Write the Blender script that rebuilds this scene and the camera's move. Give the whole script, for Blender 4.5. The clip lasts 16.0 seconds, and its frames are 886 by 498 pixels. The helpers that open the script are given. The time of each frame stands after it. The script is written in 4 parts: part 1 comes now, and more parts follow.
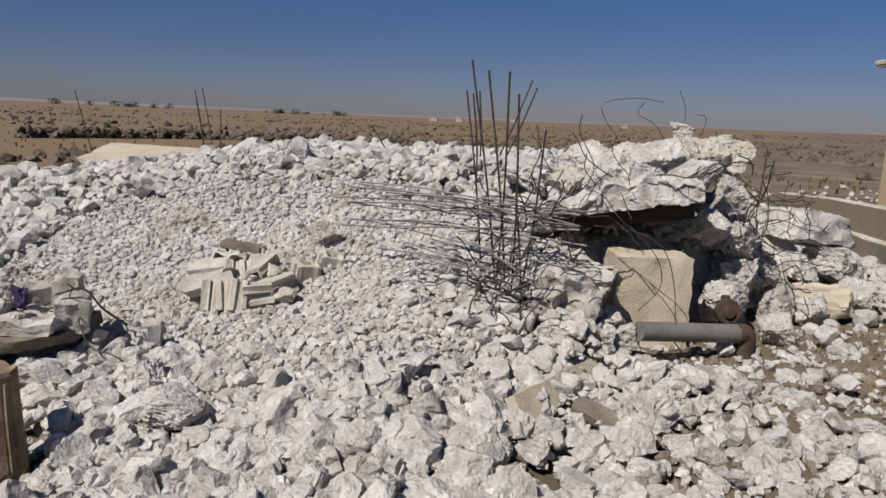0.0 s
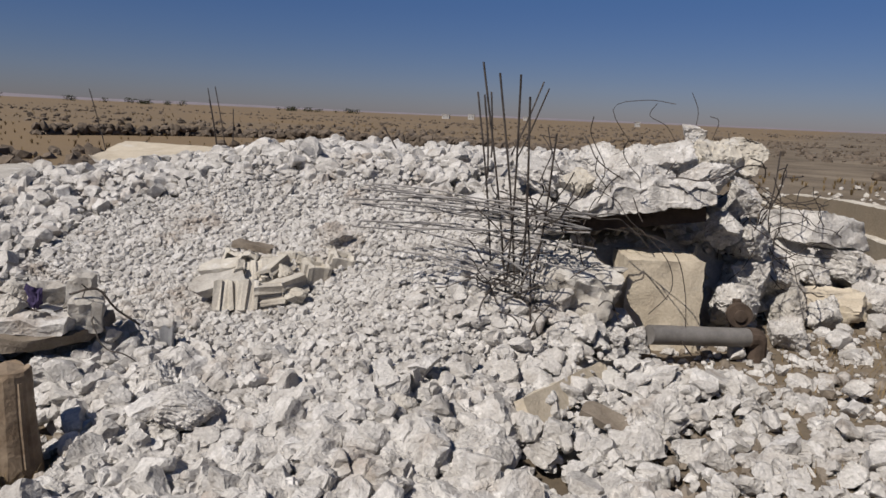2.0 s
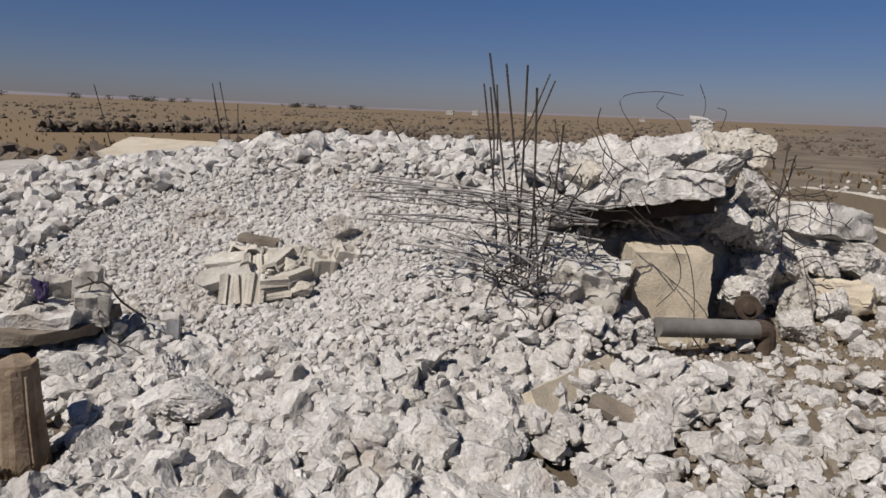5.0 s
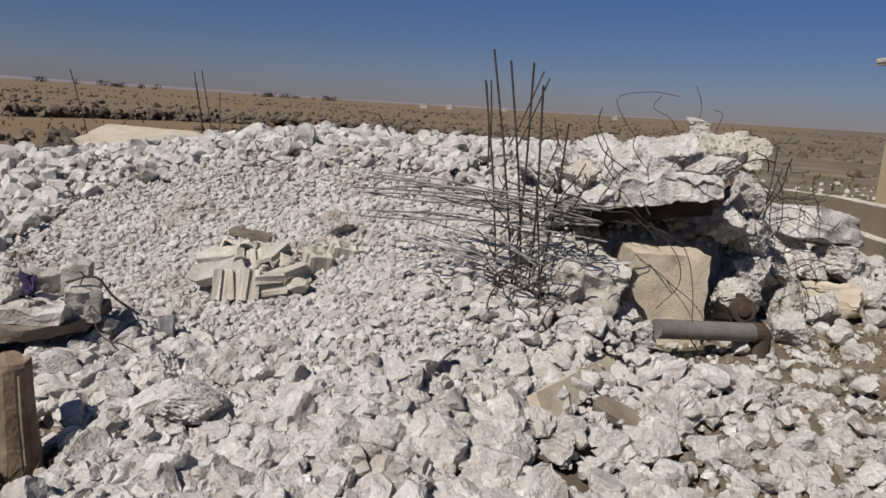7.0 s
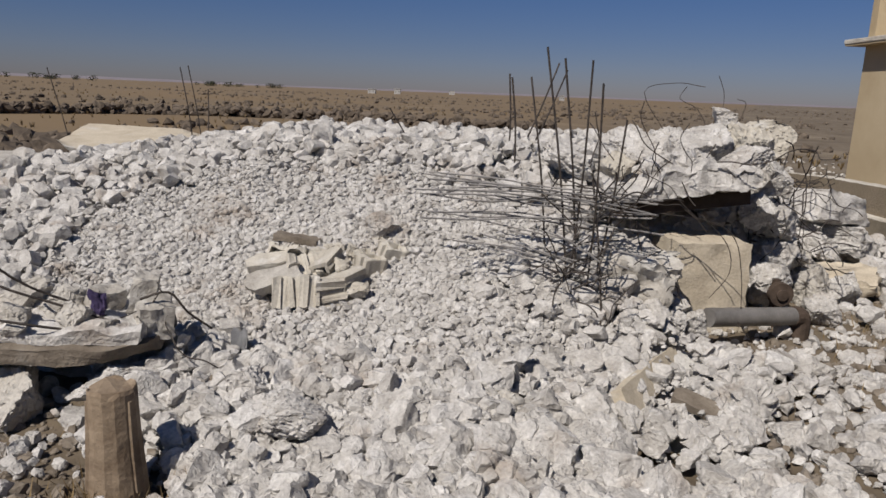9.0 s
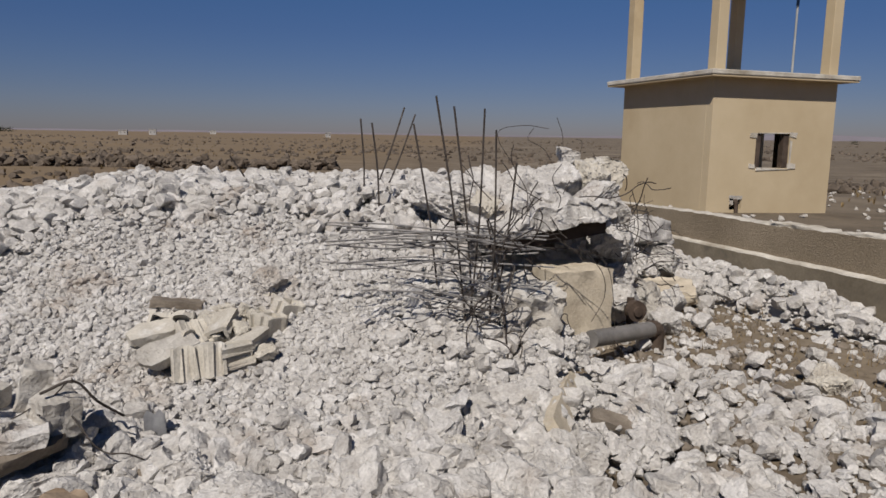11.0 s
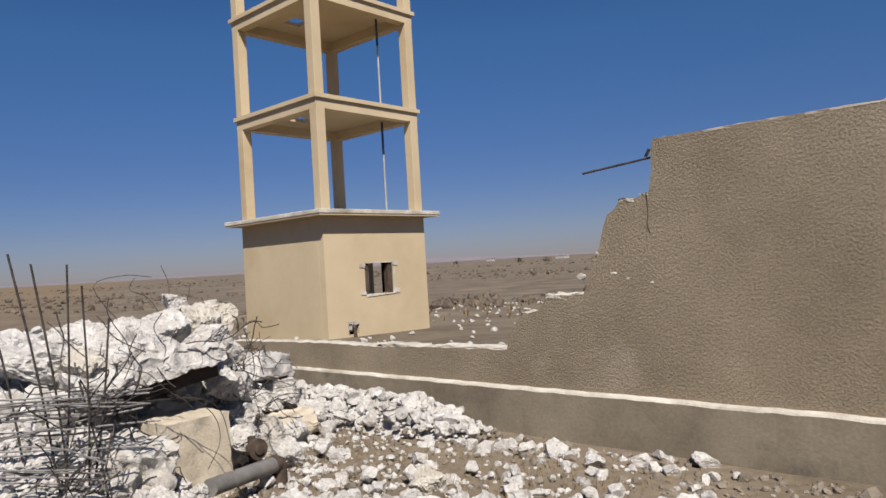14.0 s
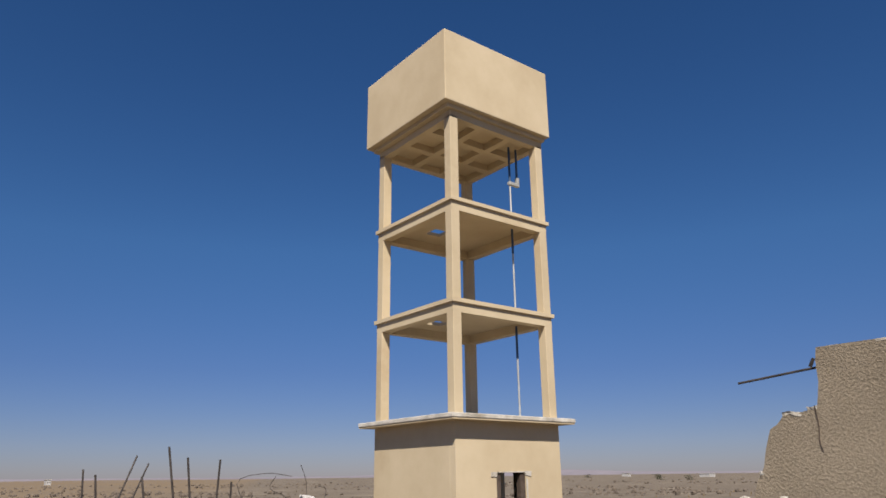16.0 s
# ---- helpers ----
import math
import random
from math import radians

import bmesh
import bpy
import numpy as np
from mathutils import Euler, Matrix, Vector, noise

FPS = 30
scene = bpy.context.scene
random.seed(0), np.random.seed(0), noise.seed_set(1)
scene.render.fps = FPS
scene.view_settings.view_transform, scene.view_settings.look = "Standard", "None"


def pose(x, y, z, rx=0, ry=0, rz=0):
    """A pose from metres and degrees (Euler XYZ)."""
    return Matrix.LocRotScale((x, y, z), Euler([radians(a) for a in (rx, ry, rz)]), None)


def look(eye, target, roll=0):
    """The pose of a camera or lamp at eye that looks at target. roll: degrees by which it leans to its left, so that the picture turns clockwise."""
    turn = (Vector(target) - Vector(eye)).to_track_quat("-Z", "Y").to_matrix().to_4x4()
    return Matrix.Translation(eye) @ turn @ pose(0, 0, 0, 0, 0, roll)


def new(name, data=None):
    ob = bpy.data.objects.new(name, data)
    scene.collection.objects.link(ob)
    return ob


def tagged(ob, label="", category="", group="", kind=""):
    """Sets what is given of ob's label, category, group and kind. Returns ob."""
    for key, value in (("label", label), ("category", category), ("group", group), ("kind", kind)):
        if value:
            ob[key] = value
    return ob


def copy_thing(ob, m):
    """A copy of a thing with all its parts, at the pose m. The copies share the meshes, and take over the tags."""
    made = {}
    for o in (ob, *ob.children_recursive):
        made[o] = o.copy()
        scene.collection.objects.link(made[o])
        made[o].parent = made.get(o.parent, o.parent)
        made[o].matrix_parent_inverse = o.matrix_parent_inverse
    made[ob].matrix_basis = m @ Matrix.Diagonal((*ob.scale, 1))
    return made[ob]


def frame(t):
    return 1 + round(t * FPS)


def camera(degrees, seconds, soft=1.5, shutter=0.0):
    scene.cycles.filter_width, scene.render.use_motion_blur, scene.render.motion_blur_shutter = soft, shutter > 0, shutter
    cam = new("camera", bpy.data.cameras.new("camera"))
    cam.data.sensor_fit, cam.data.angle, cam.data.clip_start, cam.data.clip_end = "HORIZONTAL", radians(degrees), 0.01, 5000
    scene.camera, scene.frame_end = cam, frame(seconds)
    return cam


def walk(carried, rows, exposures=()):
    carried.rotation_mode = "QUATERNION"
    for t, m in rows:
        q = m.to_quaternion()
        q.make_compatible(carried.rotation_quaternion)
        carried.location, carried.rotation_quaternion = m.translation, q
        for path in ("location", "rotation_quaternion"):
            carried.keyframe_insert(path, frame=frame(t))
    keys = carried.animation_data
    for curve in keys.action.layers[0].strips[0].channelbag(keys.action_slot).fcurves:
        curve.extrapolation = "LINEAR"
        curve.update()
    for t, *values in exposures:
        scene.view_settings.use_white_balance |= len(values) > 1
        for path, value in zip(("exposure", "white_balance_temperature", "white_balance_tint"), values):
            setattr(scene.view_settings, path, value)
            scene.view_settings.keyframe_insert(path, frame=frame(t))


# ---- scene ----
cam = camera(63.9, 16.0, soft=1.6)
PATH = [
    (0, (-11.91, -16.926, 1.861), (-12.05, -14.963, 1.504), 2.2),
    (0.5, (-11.915, -16.921, 1.85), (-12.059, -14.958, 1.494), 2.1),
    (1, (-11.903, -16.923, 1.859), (-12.057, -14.961, 1.499), 2.0),
    (1.5, (-11.898, -16.93, 1.864), (-12.064, -14.97, 1.506), 2.0),
    (2, (-11.904, -16.929, 1.89), (-12.075, -14.97, 1.526), 2.4),
    (2.5, (-11.908, -16.923, 1.868), (-12.083, -14.962, 1.518), 2.1),
    (3, (-11.908, -16.92, 1.859), (-12.088, -14.958, 1.517), 2.0),
    (3.5, (-11.889, -16.914, 1.865), (-12.083, -14.954, 1.517), 1.8),
    (4, (-11.906, -16.905, 1.868), (-12.097, -14.947, 1.507), 2.0),
    (6.5, (-11.93, -16.925, 1.854), (-12.094, -14.968, 1.474), 2.5),
    (7, (-12.112, -16.852, 1.869), (-12.215, -14.893, 1.48), 3.5),
    (7.5, (-12.396, -16.801, 1.874), (-12.321, -14.849, 1.445), 4.4),
    (8, (-12.508, -16.95, 1.865), (-12.453, -14.996, 1.443), 3.8),
    (8.2, (-12.556, -16.974, 1.882), (-12.583, -15.023, 1.445), 3.1),
    (10.3, (-13.557, -16.608, 1.949), (-13.187, -14.677, 1.584), 0.6),
    (10.5, (-13.661, -16.66, 1.947), (-13.219, -14.741, 1.595), 0.7),
    (11, (-13.649, -16.709, 1.984), (-13.003, -14.841, 1.674), 0.8),
    (11.5, (-13.614, -16.836, 2.004), (-12.563, -15.151, 1.771), 2.1),
    (12, (-13.717, -16.891, 2.033), (-12.474, -15.326, 1.952), 0.6),
    (12.5, (-13.64, -16.928, 2.047), (-12.239, -15.5, 2.024), -0.6),
    (13, (-13.486, -17.013, 2.038), (-11.843, -15.874, 2.067), -1.5),
    (13.5, (-13.574, -17.034, 2.031), (-11.849, -16.023, 2.079), -2.7),
    (14, (-13.559, -17.048, 2.04), (-12.079, -15.704, 2.082), -3.4),
    (14.5, (-13.54, -17.002, 2.025), (-12.254, -15.471, 2.06), -3.2),
    (15, (-13.555, -17.001, 2.041), (-12.306, -15.449, 2.223), -3.0),
    (15.5, (-13.541, -17.0, 2.038), (-12.356, -15.457, 2.501), -2.0),
    (16, (-13.637, -16.96, 2.043), (-12.467, -15.459, 2.658), -0.7),
]
walk(cam, [(t, look(eye, target, roll)) for t, eye, target, roll in PATH], [(0.0, 0.05, 6500, 10), (8.0, 0.0, 6500, 10), (10.5, -0.12, 6500, 10), (12.0, 0.03, 6500, 10), (12.6, 0.15, 6500, 10), (13.2, 0.16, 6500, 10), (14.0, 0.45, 6500, 10), (15.0, 0.5, 6500, 10), (16.0, 0.6, 6500, 10)])

# ---- light: a clear noon sky, the sun high behind the camera's left shoulder ----
SUN_ELEVATION, SUN_AZIMUTH = radians(48.5), radians(216.9)
world = bpy.data.worlds.new("world")
scene.world = world
world.use_nodes = True
wn = world.node_tree.nodes
sky = wn.new("ShaderNodeTexSky")
sky.sky_type, sky.sun_disc = "NISHITA", False
sky.sun_elevation, sky.sun_rotation = SUN_ELEVATION, SUN_AZIMUTH
sky.altitude, sky.air_density, sky.dust_density, sky.ozone_density = 700, 1.0, 0.35, 4.0
wn["Background"].inputs["Strength"].default_value = 0.052
deep = wn.new("ShaderNodeHueSaturation")
deep.inputs["Saturation"].default_value = 1.25
world.node_tree.links.new(sky.outputs[0], deep.inputs["Color"])
# dusty lilac-grey air low over the plain
way = wn.new("ShaderNodeTexCoord")
split = wn.new("ShaderNodeSeparateXYZ")
world.node_tree.links.new(way.outputs["Generated"], split.inputs[0])
haze = wn.new("ShaderNodeValToRGB")
haze.color_ramp.elements[0].position, haze.color_ramp.elements[0].color = 0.0, (0.54, 0.51, 0.71, 1)
haze.color_ramp.elements[1].position, haze.color_ramp.elements[1].color = 0.50, (1.0, 0.88, 0.98, 1)
middle_air = haze.color_ramp.elements.new(0.14)
middle_air.color = (0.70, 0.63, 0.82, 1)
upper_air = haze.color_ramp.elements.new(0.30)
upper_air.color = (1.0, 0.91, 1.0, 1)
world.node_tree.links.new(split.outputs["Z"], haze.inputs[0])
air = wn.new("ShaderNodeMix")
air.data_type, air.blend_type = "RGBA", "MULTIPLY"
air.inputs[0].default_value = 1.0
world.node_tree.links.new(deep.outputs[0], air.inputs[6])
world.node_tree.links.new(haze.outputs[0], air.inputs[7])
world.node_tree.links.new(air.outputs[2], wn["Background"].inputs["Color"])
to_sun = Vector((math.sin(SUN_AZIMUTH) * math.cos(SUN_ELEVATION), math.cos(SUN_AZIMUTH) * math.cos(SUN_ELEVATION), math.sin(SUN_ELEVATION)))
sun = new("sun", bpy.data.lights.new("sun", "SUN"))
sun.data.energy, sun.data.angle, sun.data.color = 5.0, radians(0.53), (1.0, 0.935, 0.85)
sun.matrix_world = look(to_sun * 60, (0, 0, 0))


# ---- materials ----
SIZE = 1.3  # metres to one unit of the plan below, which is laid out at full size at the end


def material(name, dark, light, scale=3.0, rough=0.9, bump=0.4, grain=40.0, metal=0.0, vary=0.0, fine=0.25, depth=0.02, patch=None, patch_scale=0.6, patch_cover=0.5):
    """Two colours mixed by broad noise, a fine grain over them, a bump at two scales, and a change from piece to piece."""
    m = bpy.data.materials.new(name)
    m.use_nodes = True
    n, l = m.node_tree.nodes, m.node_tree.links
    b = n["Principled BSDF"]
    b.inputs["Roughness"].default_value, b.inputs["Metallic"].default_value = rough, metal
    b.inputs["Specular IOR Level"].default_value = 0.25
    co = n.new("ShaderNodeNewGeometry")

    def noise_at(s, detail, offset=0.0):
        t = n.new("ShaderNodeTexNoise")
        t.inputs["Scale"].default_value, t.inputs["Detail"].default_value = s, detail
        t.inputs["Roughness"].default_value = 0.62
        mp = n.new("ShaderNodeMapping")
        mp.inputs["Scale"].default_value = (1 / SIZE,) * 3
        mp.inputs["Location"].default_value = (offset, offset * 1.7, offset * 0.6)
        l.new(co.outputs["Position"], mp.inputs["Vector"])
        l.new(mp.outputs[0], t.inputs["Vector"])
        return t.outputs[0]

    def ramp(src, lo, hi):
        r = n.new("ShaderNodeMapRange")
        r.inputs["From Min"].default_value, r.inputs["From Max"].default_value = lo, hi
        l.new(src, r.inputs["Value"])
        return r.outputs[0]

    def mix(f, a, c, kind="MIX"):
        x = n.new("ShaderNodeMix")
        x.data_type, x.blend_type = "RGBA", kind
        for socket, v in ((x.inputs[0], f), (x.inputs[6], a), (x.inputs[7], c)):
            if isinstance(v, (int, float)):
                socket.default_value = v
            elif isinstance(v, tuple):
                socket.default_value = (*v, 1)
            else:
                l.new(v, socket)
        return x.outputs[2]

    broad, small = noise_at(scale, 5), noise_at(grain, 4, 3.0)
    colour = mix(ramp(broad, 0.32, 0.68), dark, light)
    if patch:
        colour = mix(ramp(noise_at(patch_scale, 6, 9.0), patch_cover, patch_cover + 0.14), colour, patch)
    colour = mix(fine, colour, mix(ramp(small, 0.3, 0.7), (0.35, 0.35, 0.35), (1, 1, 1)), "MULTIPLY")
    if vary:
        geo, info = n.new("ShaderNodeNewGeometry"), n.new("ShaderNodeObjectInfo")
        add = n.new("ShaderNodeMath")
        add.operation = "ADD"
        l.new(geo.outputs["Random Per Island"], add.inputs[0])
        l.new(info.outputs["Random"], add.inputs[1])
        fr = n.new("ShaderNodeMath")
        fr.operation = "FRACT"
        l.new(add.outputs[0], fr.inputs[0])
        colour = mix(vary, colour, mix(fr.outputs[0], (0.45, 0.42, 0.37), (1.0, 0.99, 0.97)), "MULTIPLY")
    l.new(colour, b.inputs["Base Color"])
    if bump:
        h = n.new("ShaderNodeMath")
        h.operation = "MULTIPLY_ADD"
        l.new(small, h.inputs[0])
        h.inputs[1].default_value = 0.5
        l.new(broad, h.inputs[2])
        bp = n.new("ShaderNodeBump")
        bp.inputs["Strength"].default_value, bp.inputs["Distance"].default_value = bump, depth
        l.new(h.outputs[0], bp.inputs["Height"])
        l.new(bp.outputs[0], b.inputs["Normal"])
    return m


RUBBLE = material("rubble_concrete", (0.52, 0.495, 0.47), (0.76, 0.74, 0.72), 11, 0.95, 1.0, 78, vary=0.42, depth=0.028, fine=0.52, patch=(0.47, 0.415, 0.365), patch_scale=3.0, patch_cover=0.56)
DUST = material("concrete_dust", (0.44, 0.42, 0.40), (0.56, 0.545, 0.525), 5, 0.95, 0.9, 60, depth=0.03, fine=0.42)
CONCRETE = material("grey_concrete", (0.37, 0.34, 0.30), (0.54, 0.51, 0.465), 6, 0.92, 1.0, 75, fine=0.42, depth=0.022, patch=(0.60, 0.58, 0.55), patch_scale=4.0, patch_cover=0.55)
CREAM = material("cream_block", (0.46, 0.42, 0.36), (0.59, 0.555, 0.49), 6, 0.92, 0.8, 80, vary=0.3, fine=0.36, depth=0.014, patch=(0.64, 0.62, 0.59), patch_scale=6.0, patch_cover=0.56)
BLOCK = material("plastered_block", (0.46, 0.395, 0.305), (0.60, 0.53, 0.42), 5, 0.92, 0.8, 70, fine=0.36, depth=0.016, patch=(0.60, 0.57, 0.52), patch_scale=3.5, patch_cover=0.58)
PLASTER = material("tan_plaster", (0.435, 0.345, 0.22), (0.52, 0.425, 0.285), 0.8, 0.9, 0.12, 90, fine=0.12, depth=0.006, patch=(0.36, 0.265, 0.155), patch_scale=0.35, patch_cover=0.60)
ROUGHCAST = material("roughcast_render", (0.235, 0.188, 0.131), (0.33, 0.27, 0.194), 1.1, 0.95, 0.9, 62, fine=0.55, depth=0.026, patch=(0.34, 0.285, 0.215), patch_scale=0.9, patch_cover=0.60)
PLINTH = material("cement_plinth", (0.15, 0.125, 0.09), (0.265, 0.225, 0.168), 1.6, 0.95, 0.4, 40, fine=0.3, depth=0.012, patch=(0.12, 0.105, 0.083), patch_scale=1.3, patch_cover=0.55)
CEMENT = material("broken_cement", (0.40, 0.36, 0.30), (0.64, 0.60, 0.53), 5, 0.95, 0.8, 50, depth=0.03, patch=(0.29, 0.25, 0.19), patch_scale=1.3, patch_cover=0.545)
DIRT = material("dry_earth", (0.20, 0.155, 0.105), (0.31, 0.25, 0.18), 0.5, 1.0, 0.6, 14, fine=0.45, depth=0.04, patch=(0.40, 0.35, 0.28), patch_scale=0.9, patch_cover=0.60)
REBAR = material("rusty_steel", (0.035, 0.03, 0.028), (0.10, 0.083, 0.072), 20, 0.75, 0.5, 150, metal=0.4, depth=0.004)
WIRE = material("dusty_steel", (0.20, 0.19, 0.185), (0.36, 0.345, 0.33), 20, 0.7, 0.4, 150, metal=0.4, depth=0.004)
PIPE = material("grey_pipe", (0.17, 0.16, 0.15), (0.27, 0.255, 0.24), 8, 0.55, 0.3, 80, metal=0.3, depth=0.004)
RUST = material("brown_rust", (0.05, 0.036, 0.028), (0.12, 0.088, 0.068), 12, 0.85, 0.6, 90, metal=0.2, depth=0.008)
WOOD = material("weathered_wood", (0.16, 0.115, 0.078), (0.31, 0.24, 0.17), 9, 0.9, 0.7, 60, depth=0.015)
DARKWOOD = material("dark_board", (0.028, 0.020, 0.015), (0.07, 0.05, 0.038), 9, 0.9, 0.6, 60, depth=0.01)
POLEWOOD = material("brown_pole", (0.06, 0.045, 0.033), (0.13, 0.10, 0.075), 7, 0.85, 0.4, 60, depth=0.01)
BASALT = material("basalt", (0.075, 0.06, 0.048), (0.20, 0.16, 0.125), 3, 0.95, 0.6, 25, vary=0.5, depth=0.03)
GRASS = material("dry_grass", (0.17, 0.12, 0.06), (0.30, 0.22, 0.12), 3, 1.0, 0.0, 30, vary=0.5)
LEAF = material("dark_foliage", (0.025, 0.03, 0.018), (0.06, 0.065, 0.035), 2, 0.9, 0.0, 20, vary=0.4)
WHITEWASH = material("white_house_wall", (0.36, 0.345, 0.33), (0.47, 0.455, 0.43), 1, 0.9, 0.1, 10)
BLUEPIPE = material("dark_blue_pipe", (0.03, 0.06, 0.12), (0.05, 0.09, 0.17), 5, 0.5, 0.0, 40)
PALEPIPE = material("galvanised_pipe", (0.38, 0.38, 0.36), (0.52, 0.52, 0.50), 5, 0.45, 0.0, 40, metal=0.4)
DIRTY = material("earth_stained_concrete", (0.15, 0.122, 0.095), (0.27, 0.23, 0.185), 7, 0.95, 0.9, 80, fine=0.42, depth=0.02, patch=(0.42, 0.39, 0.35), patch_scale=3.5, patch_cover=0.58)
PURPLE = material("purple_cloth", (0.03, 0.022, 0.06), (0.08, 0.06, 0.13), 9, 0.9, 0.5, 40)
PLASTIC = material("grey_plastic", (0.24, 0.24, 0.25), (0.40, 0.40, 0.41), 9, 0.6, 0.2, 40)


# ---- mesh helpers ----
def from_arrays(name, verts, faces, mat, smooth=False):
    me = bpy.data.meshes.new(name)
    me.from_pydata(np.asarray(verts).tolist() if isinstance(verts, np.ndarray) else verts, [], np.asarray(faces).tolist() if isinstance(faces, np.ndarray) else faces)
    me.materials.append(mat)
    if smooth:
        me.shade_smooth()
        me.set_sharp_from_angle(angle=radians(30))
    me.update()
    return me


def part(name, bm, mat, parent=None, label="", smooth=False):
    me = bpy.data.meshes.new(name)
    bm.normal_update()
    bm.to_mesh(me)
    bm.free()
    me.materials.append(mat)
    if smooth:
        me.shade_smooth()
        me.set_sharp_from_angle(angle=radians(42))
    ob = new(name, me)
    ob.parent = parent
    return tagged(ob, label) if label else ob


def empty(name, at, label, category, group=""):
    ob = new(name)
    ob.location = at
    ob.empty_display_size = 0.1
    bpy.context.view_layer.update()
    return tagged(ob, label, category, group)


def box(bm, lo, hi, m=None):
    made = bmesh.ops.create_cube(bm, size=1.0)["verts"]
    c, s = (Vector(lo) + Vector(hi)) / 2, Vector(hi) - Vector(lo)
    for v in made:
        v.co = Vector((v.co.x * s.x, v.co.y * s.y, v.co.z * s.z)) + c
        if m:
            v.co = m @ v.co
    return made


def boxes(*pairs, bevel=0.0, m=None):
    bm = bmesh.new()
    for lo, hi in pairs:
        box(bm, lo, hi, m)
    if bevel:
        bmesh.ops.bevel(bm, geom=bm.edges[:], offset=bevel, segments=2, affect="EDGES", profile=0.5)
    return bm


def rough_block(size, seed, cuts=5, amount=0.02, clip=0.0, bulge=0.0):
    """A block of concrete with worn, uneven faces and some corners knocked off."""
    r = random.Random(seed)
    bm = boxes(((-size[0] / 2, -size[1] / 2, -size[2] / 2), (size[0] / 2, size[1] / 2, size[2] / 2)))
    bmesh.ops.subdivide_edges(bm, edges=bm.edges[:], cuts=cuts, use_grid_fill=True)
    planes = []
    for _ in range(int(clip * 10)):
        n = Vector((r.choice((-1, 1)) * r.uniform(0.4, 1), r.choice((-1, 1)) * r.uniform(0.4, 1), r.choice((-1, 1)) * r.uniform(0.2, 1))).normalized()
        planes.append((n, sum(abs(n[i]) * size[i] / 2 for i in range(3)) * r.uniform(0.68, 0.9)))
    o = Vector((seed * 3.1, seed * 1.7, seed * 0.9))
    for v in bm.verts:
        for n, d in planes:
            over = v.co.dot(n) - d
            if over > 0:
                v.co -= n * over
        p = v.co.copy()
        v.co += Vector(noise.noise_vector(p * 9 + o)) * amount + Vector(noise.noise_vector(p * 24 + o)) * amount * 0.5 + Vector(noise.noise_vector(p * 55 - o)) * amount * 0.3
        if bulge:
            v.co.z += bulge * (1 - (2 * v.co.x / size[0]) ** 2)
    return bm


def crumbled(size, seed, cuts, amount, lift):
    """A layer of broken topping: worn to crags on top, ragged along its edges, flat below."""
    bm = boxes(((-size[0] / 2, -size[1] / 2, 0), (size[0] / 2, size[1] / 2, size[2])))
    bmesh.ops.subdivide_edges(bm, edges=bm.edges[:], cuts=cuts, use_grid_fill=True)
    o = Vector((seed * 1.3, seed * 2.9, seed * 0.7))
    for v in bm.verts:
        p = v.co.copy()
        v.co += Vector(noise.noise_vector(p * 7 + o)) * amount + Vector(noise.noise_vector(p * 17 + o)) * amount * 0.6 + Vector(noise.noise_vector(p * 42 - o)) * amount * 0.35
        if p.z > size[2] * 0.4:
            v.co.z += lift * (noise.noise(p * 3.2 - o) + 0.6 * abs(noise.noise(p * 8 + o)))
        else:
            v.co.z = max(v.co.z, 0.0)
    return bm


def tube(points, r, sides=6, fine=4, taper=1.0):
    """A bar swept along a smooth line through the points."""
    p = [Vector(q) for q in points]
    line = []
    if len(p) > 2 and fine > 1:
        e = [p[0] * 2 - p[1]] + p + [p[-1] * 2 - p[-2]]
        for i in range(1, len(e) - 2):
            for k in range(fine):
                t = k / fine
                line.append(0.5 * (2 * e[i] + (e[i + 1] - e[i - 1]) * t + (2 * e[i - 1] - 5 * e[i] + 4 * e[i + 1] - e[i + 2]) * t * t + (3 * e[i] - e[i - 1] - 3 * e[i + 1] + e[i + 2]) * t ** 3))
        line.append(p[-1])
    else:
        line = p
    bm = bmesh.new()
    rings = []
    up = Vector((0.3, 0.2, 1)).normalized()
    for i, q in enumerate(line):
        d = (line[min(i + 1, len(line) - 1)] - line[max(i - 1, 0)]).normalized()
        a = d.cross(up)
        a = (a if a.length > 0.05 else d.cross(Vector((1, 0, 0)))).normalized()
        b = d.cross(a)
        k = r * (1 + (taper - 1) * i / max(1, len(line) - 1))
        rings.append([bm.verts.new(q + (a * math.cos(s * math.tau / sides) + b * math.sin(s * math.tau / sides)) * k) for s in range(sides)])
    for u, v in zip(rings, rings[1:]):
        for s in range(sides):
            bm.faces.new((u[s], u[(s + 1) % sides], v[(s + 1) % sides], v[s]))
    bm.faces.new(rings[0][::-1])
    bm.faces.new(rings[-1])
    return bm


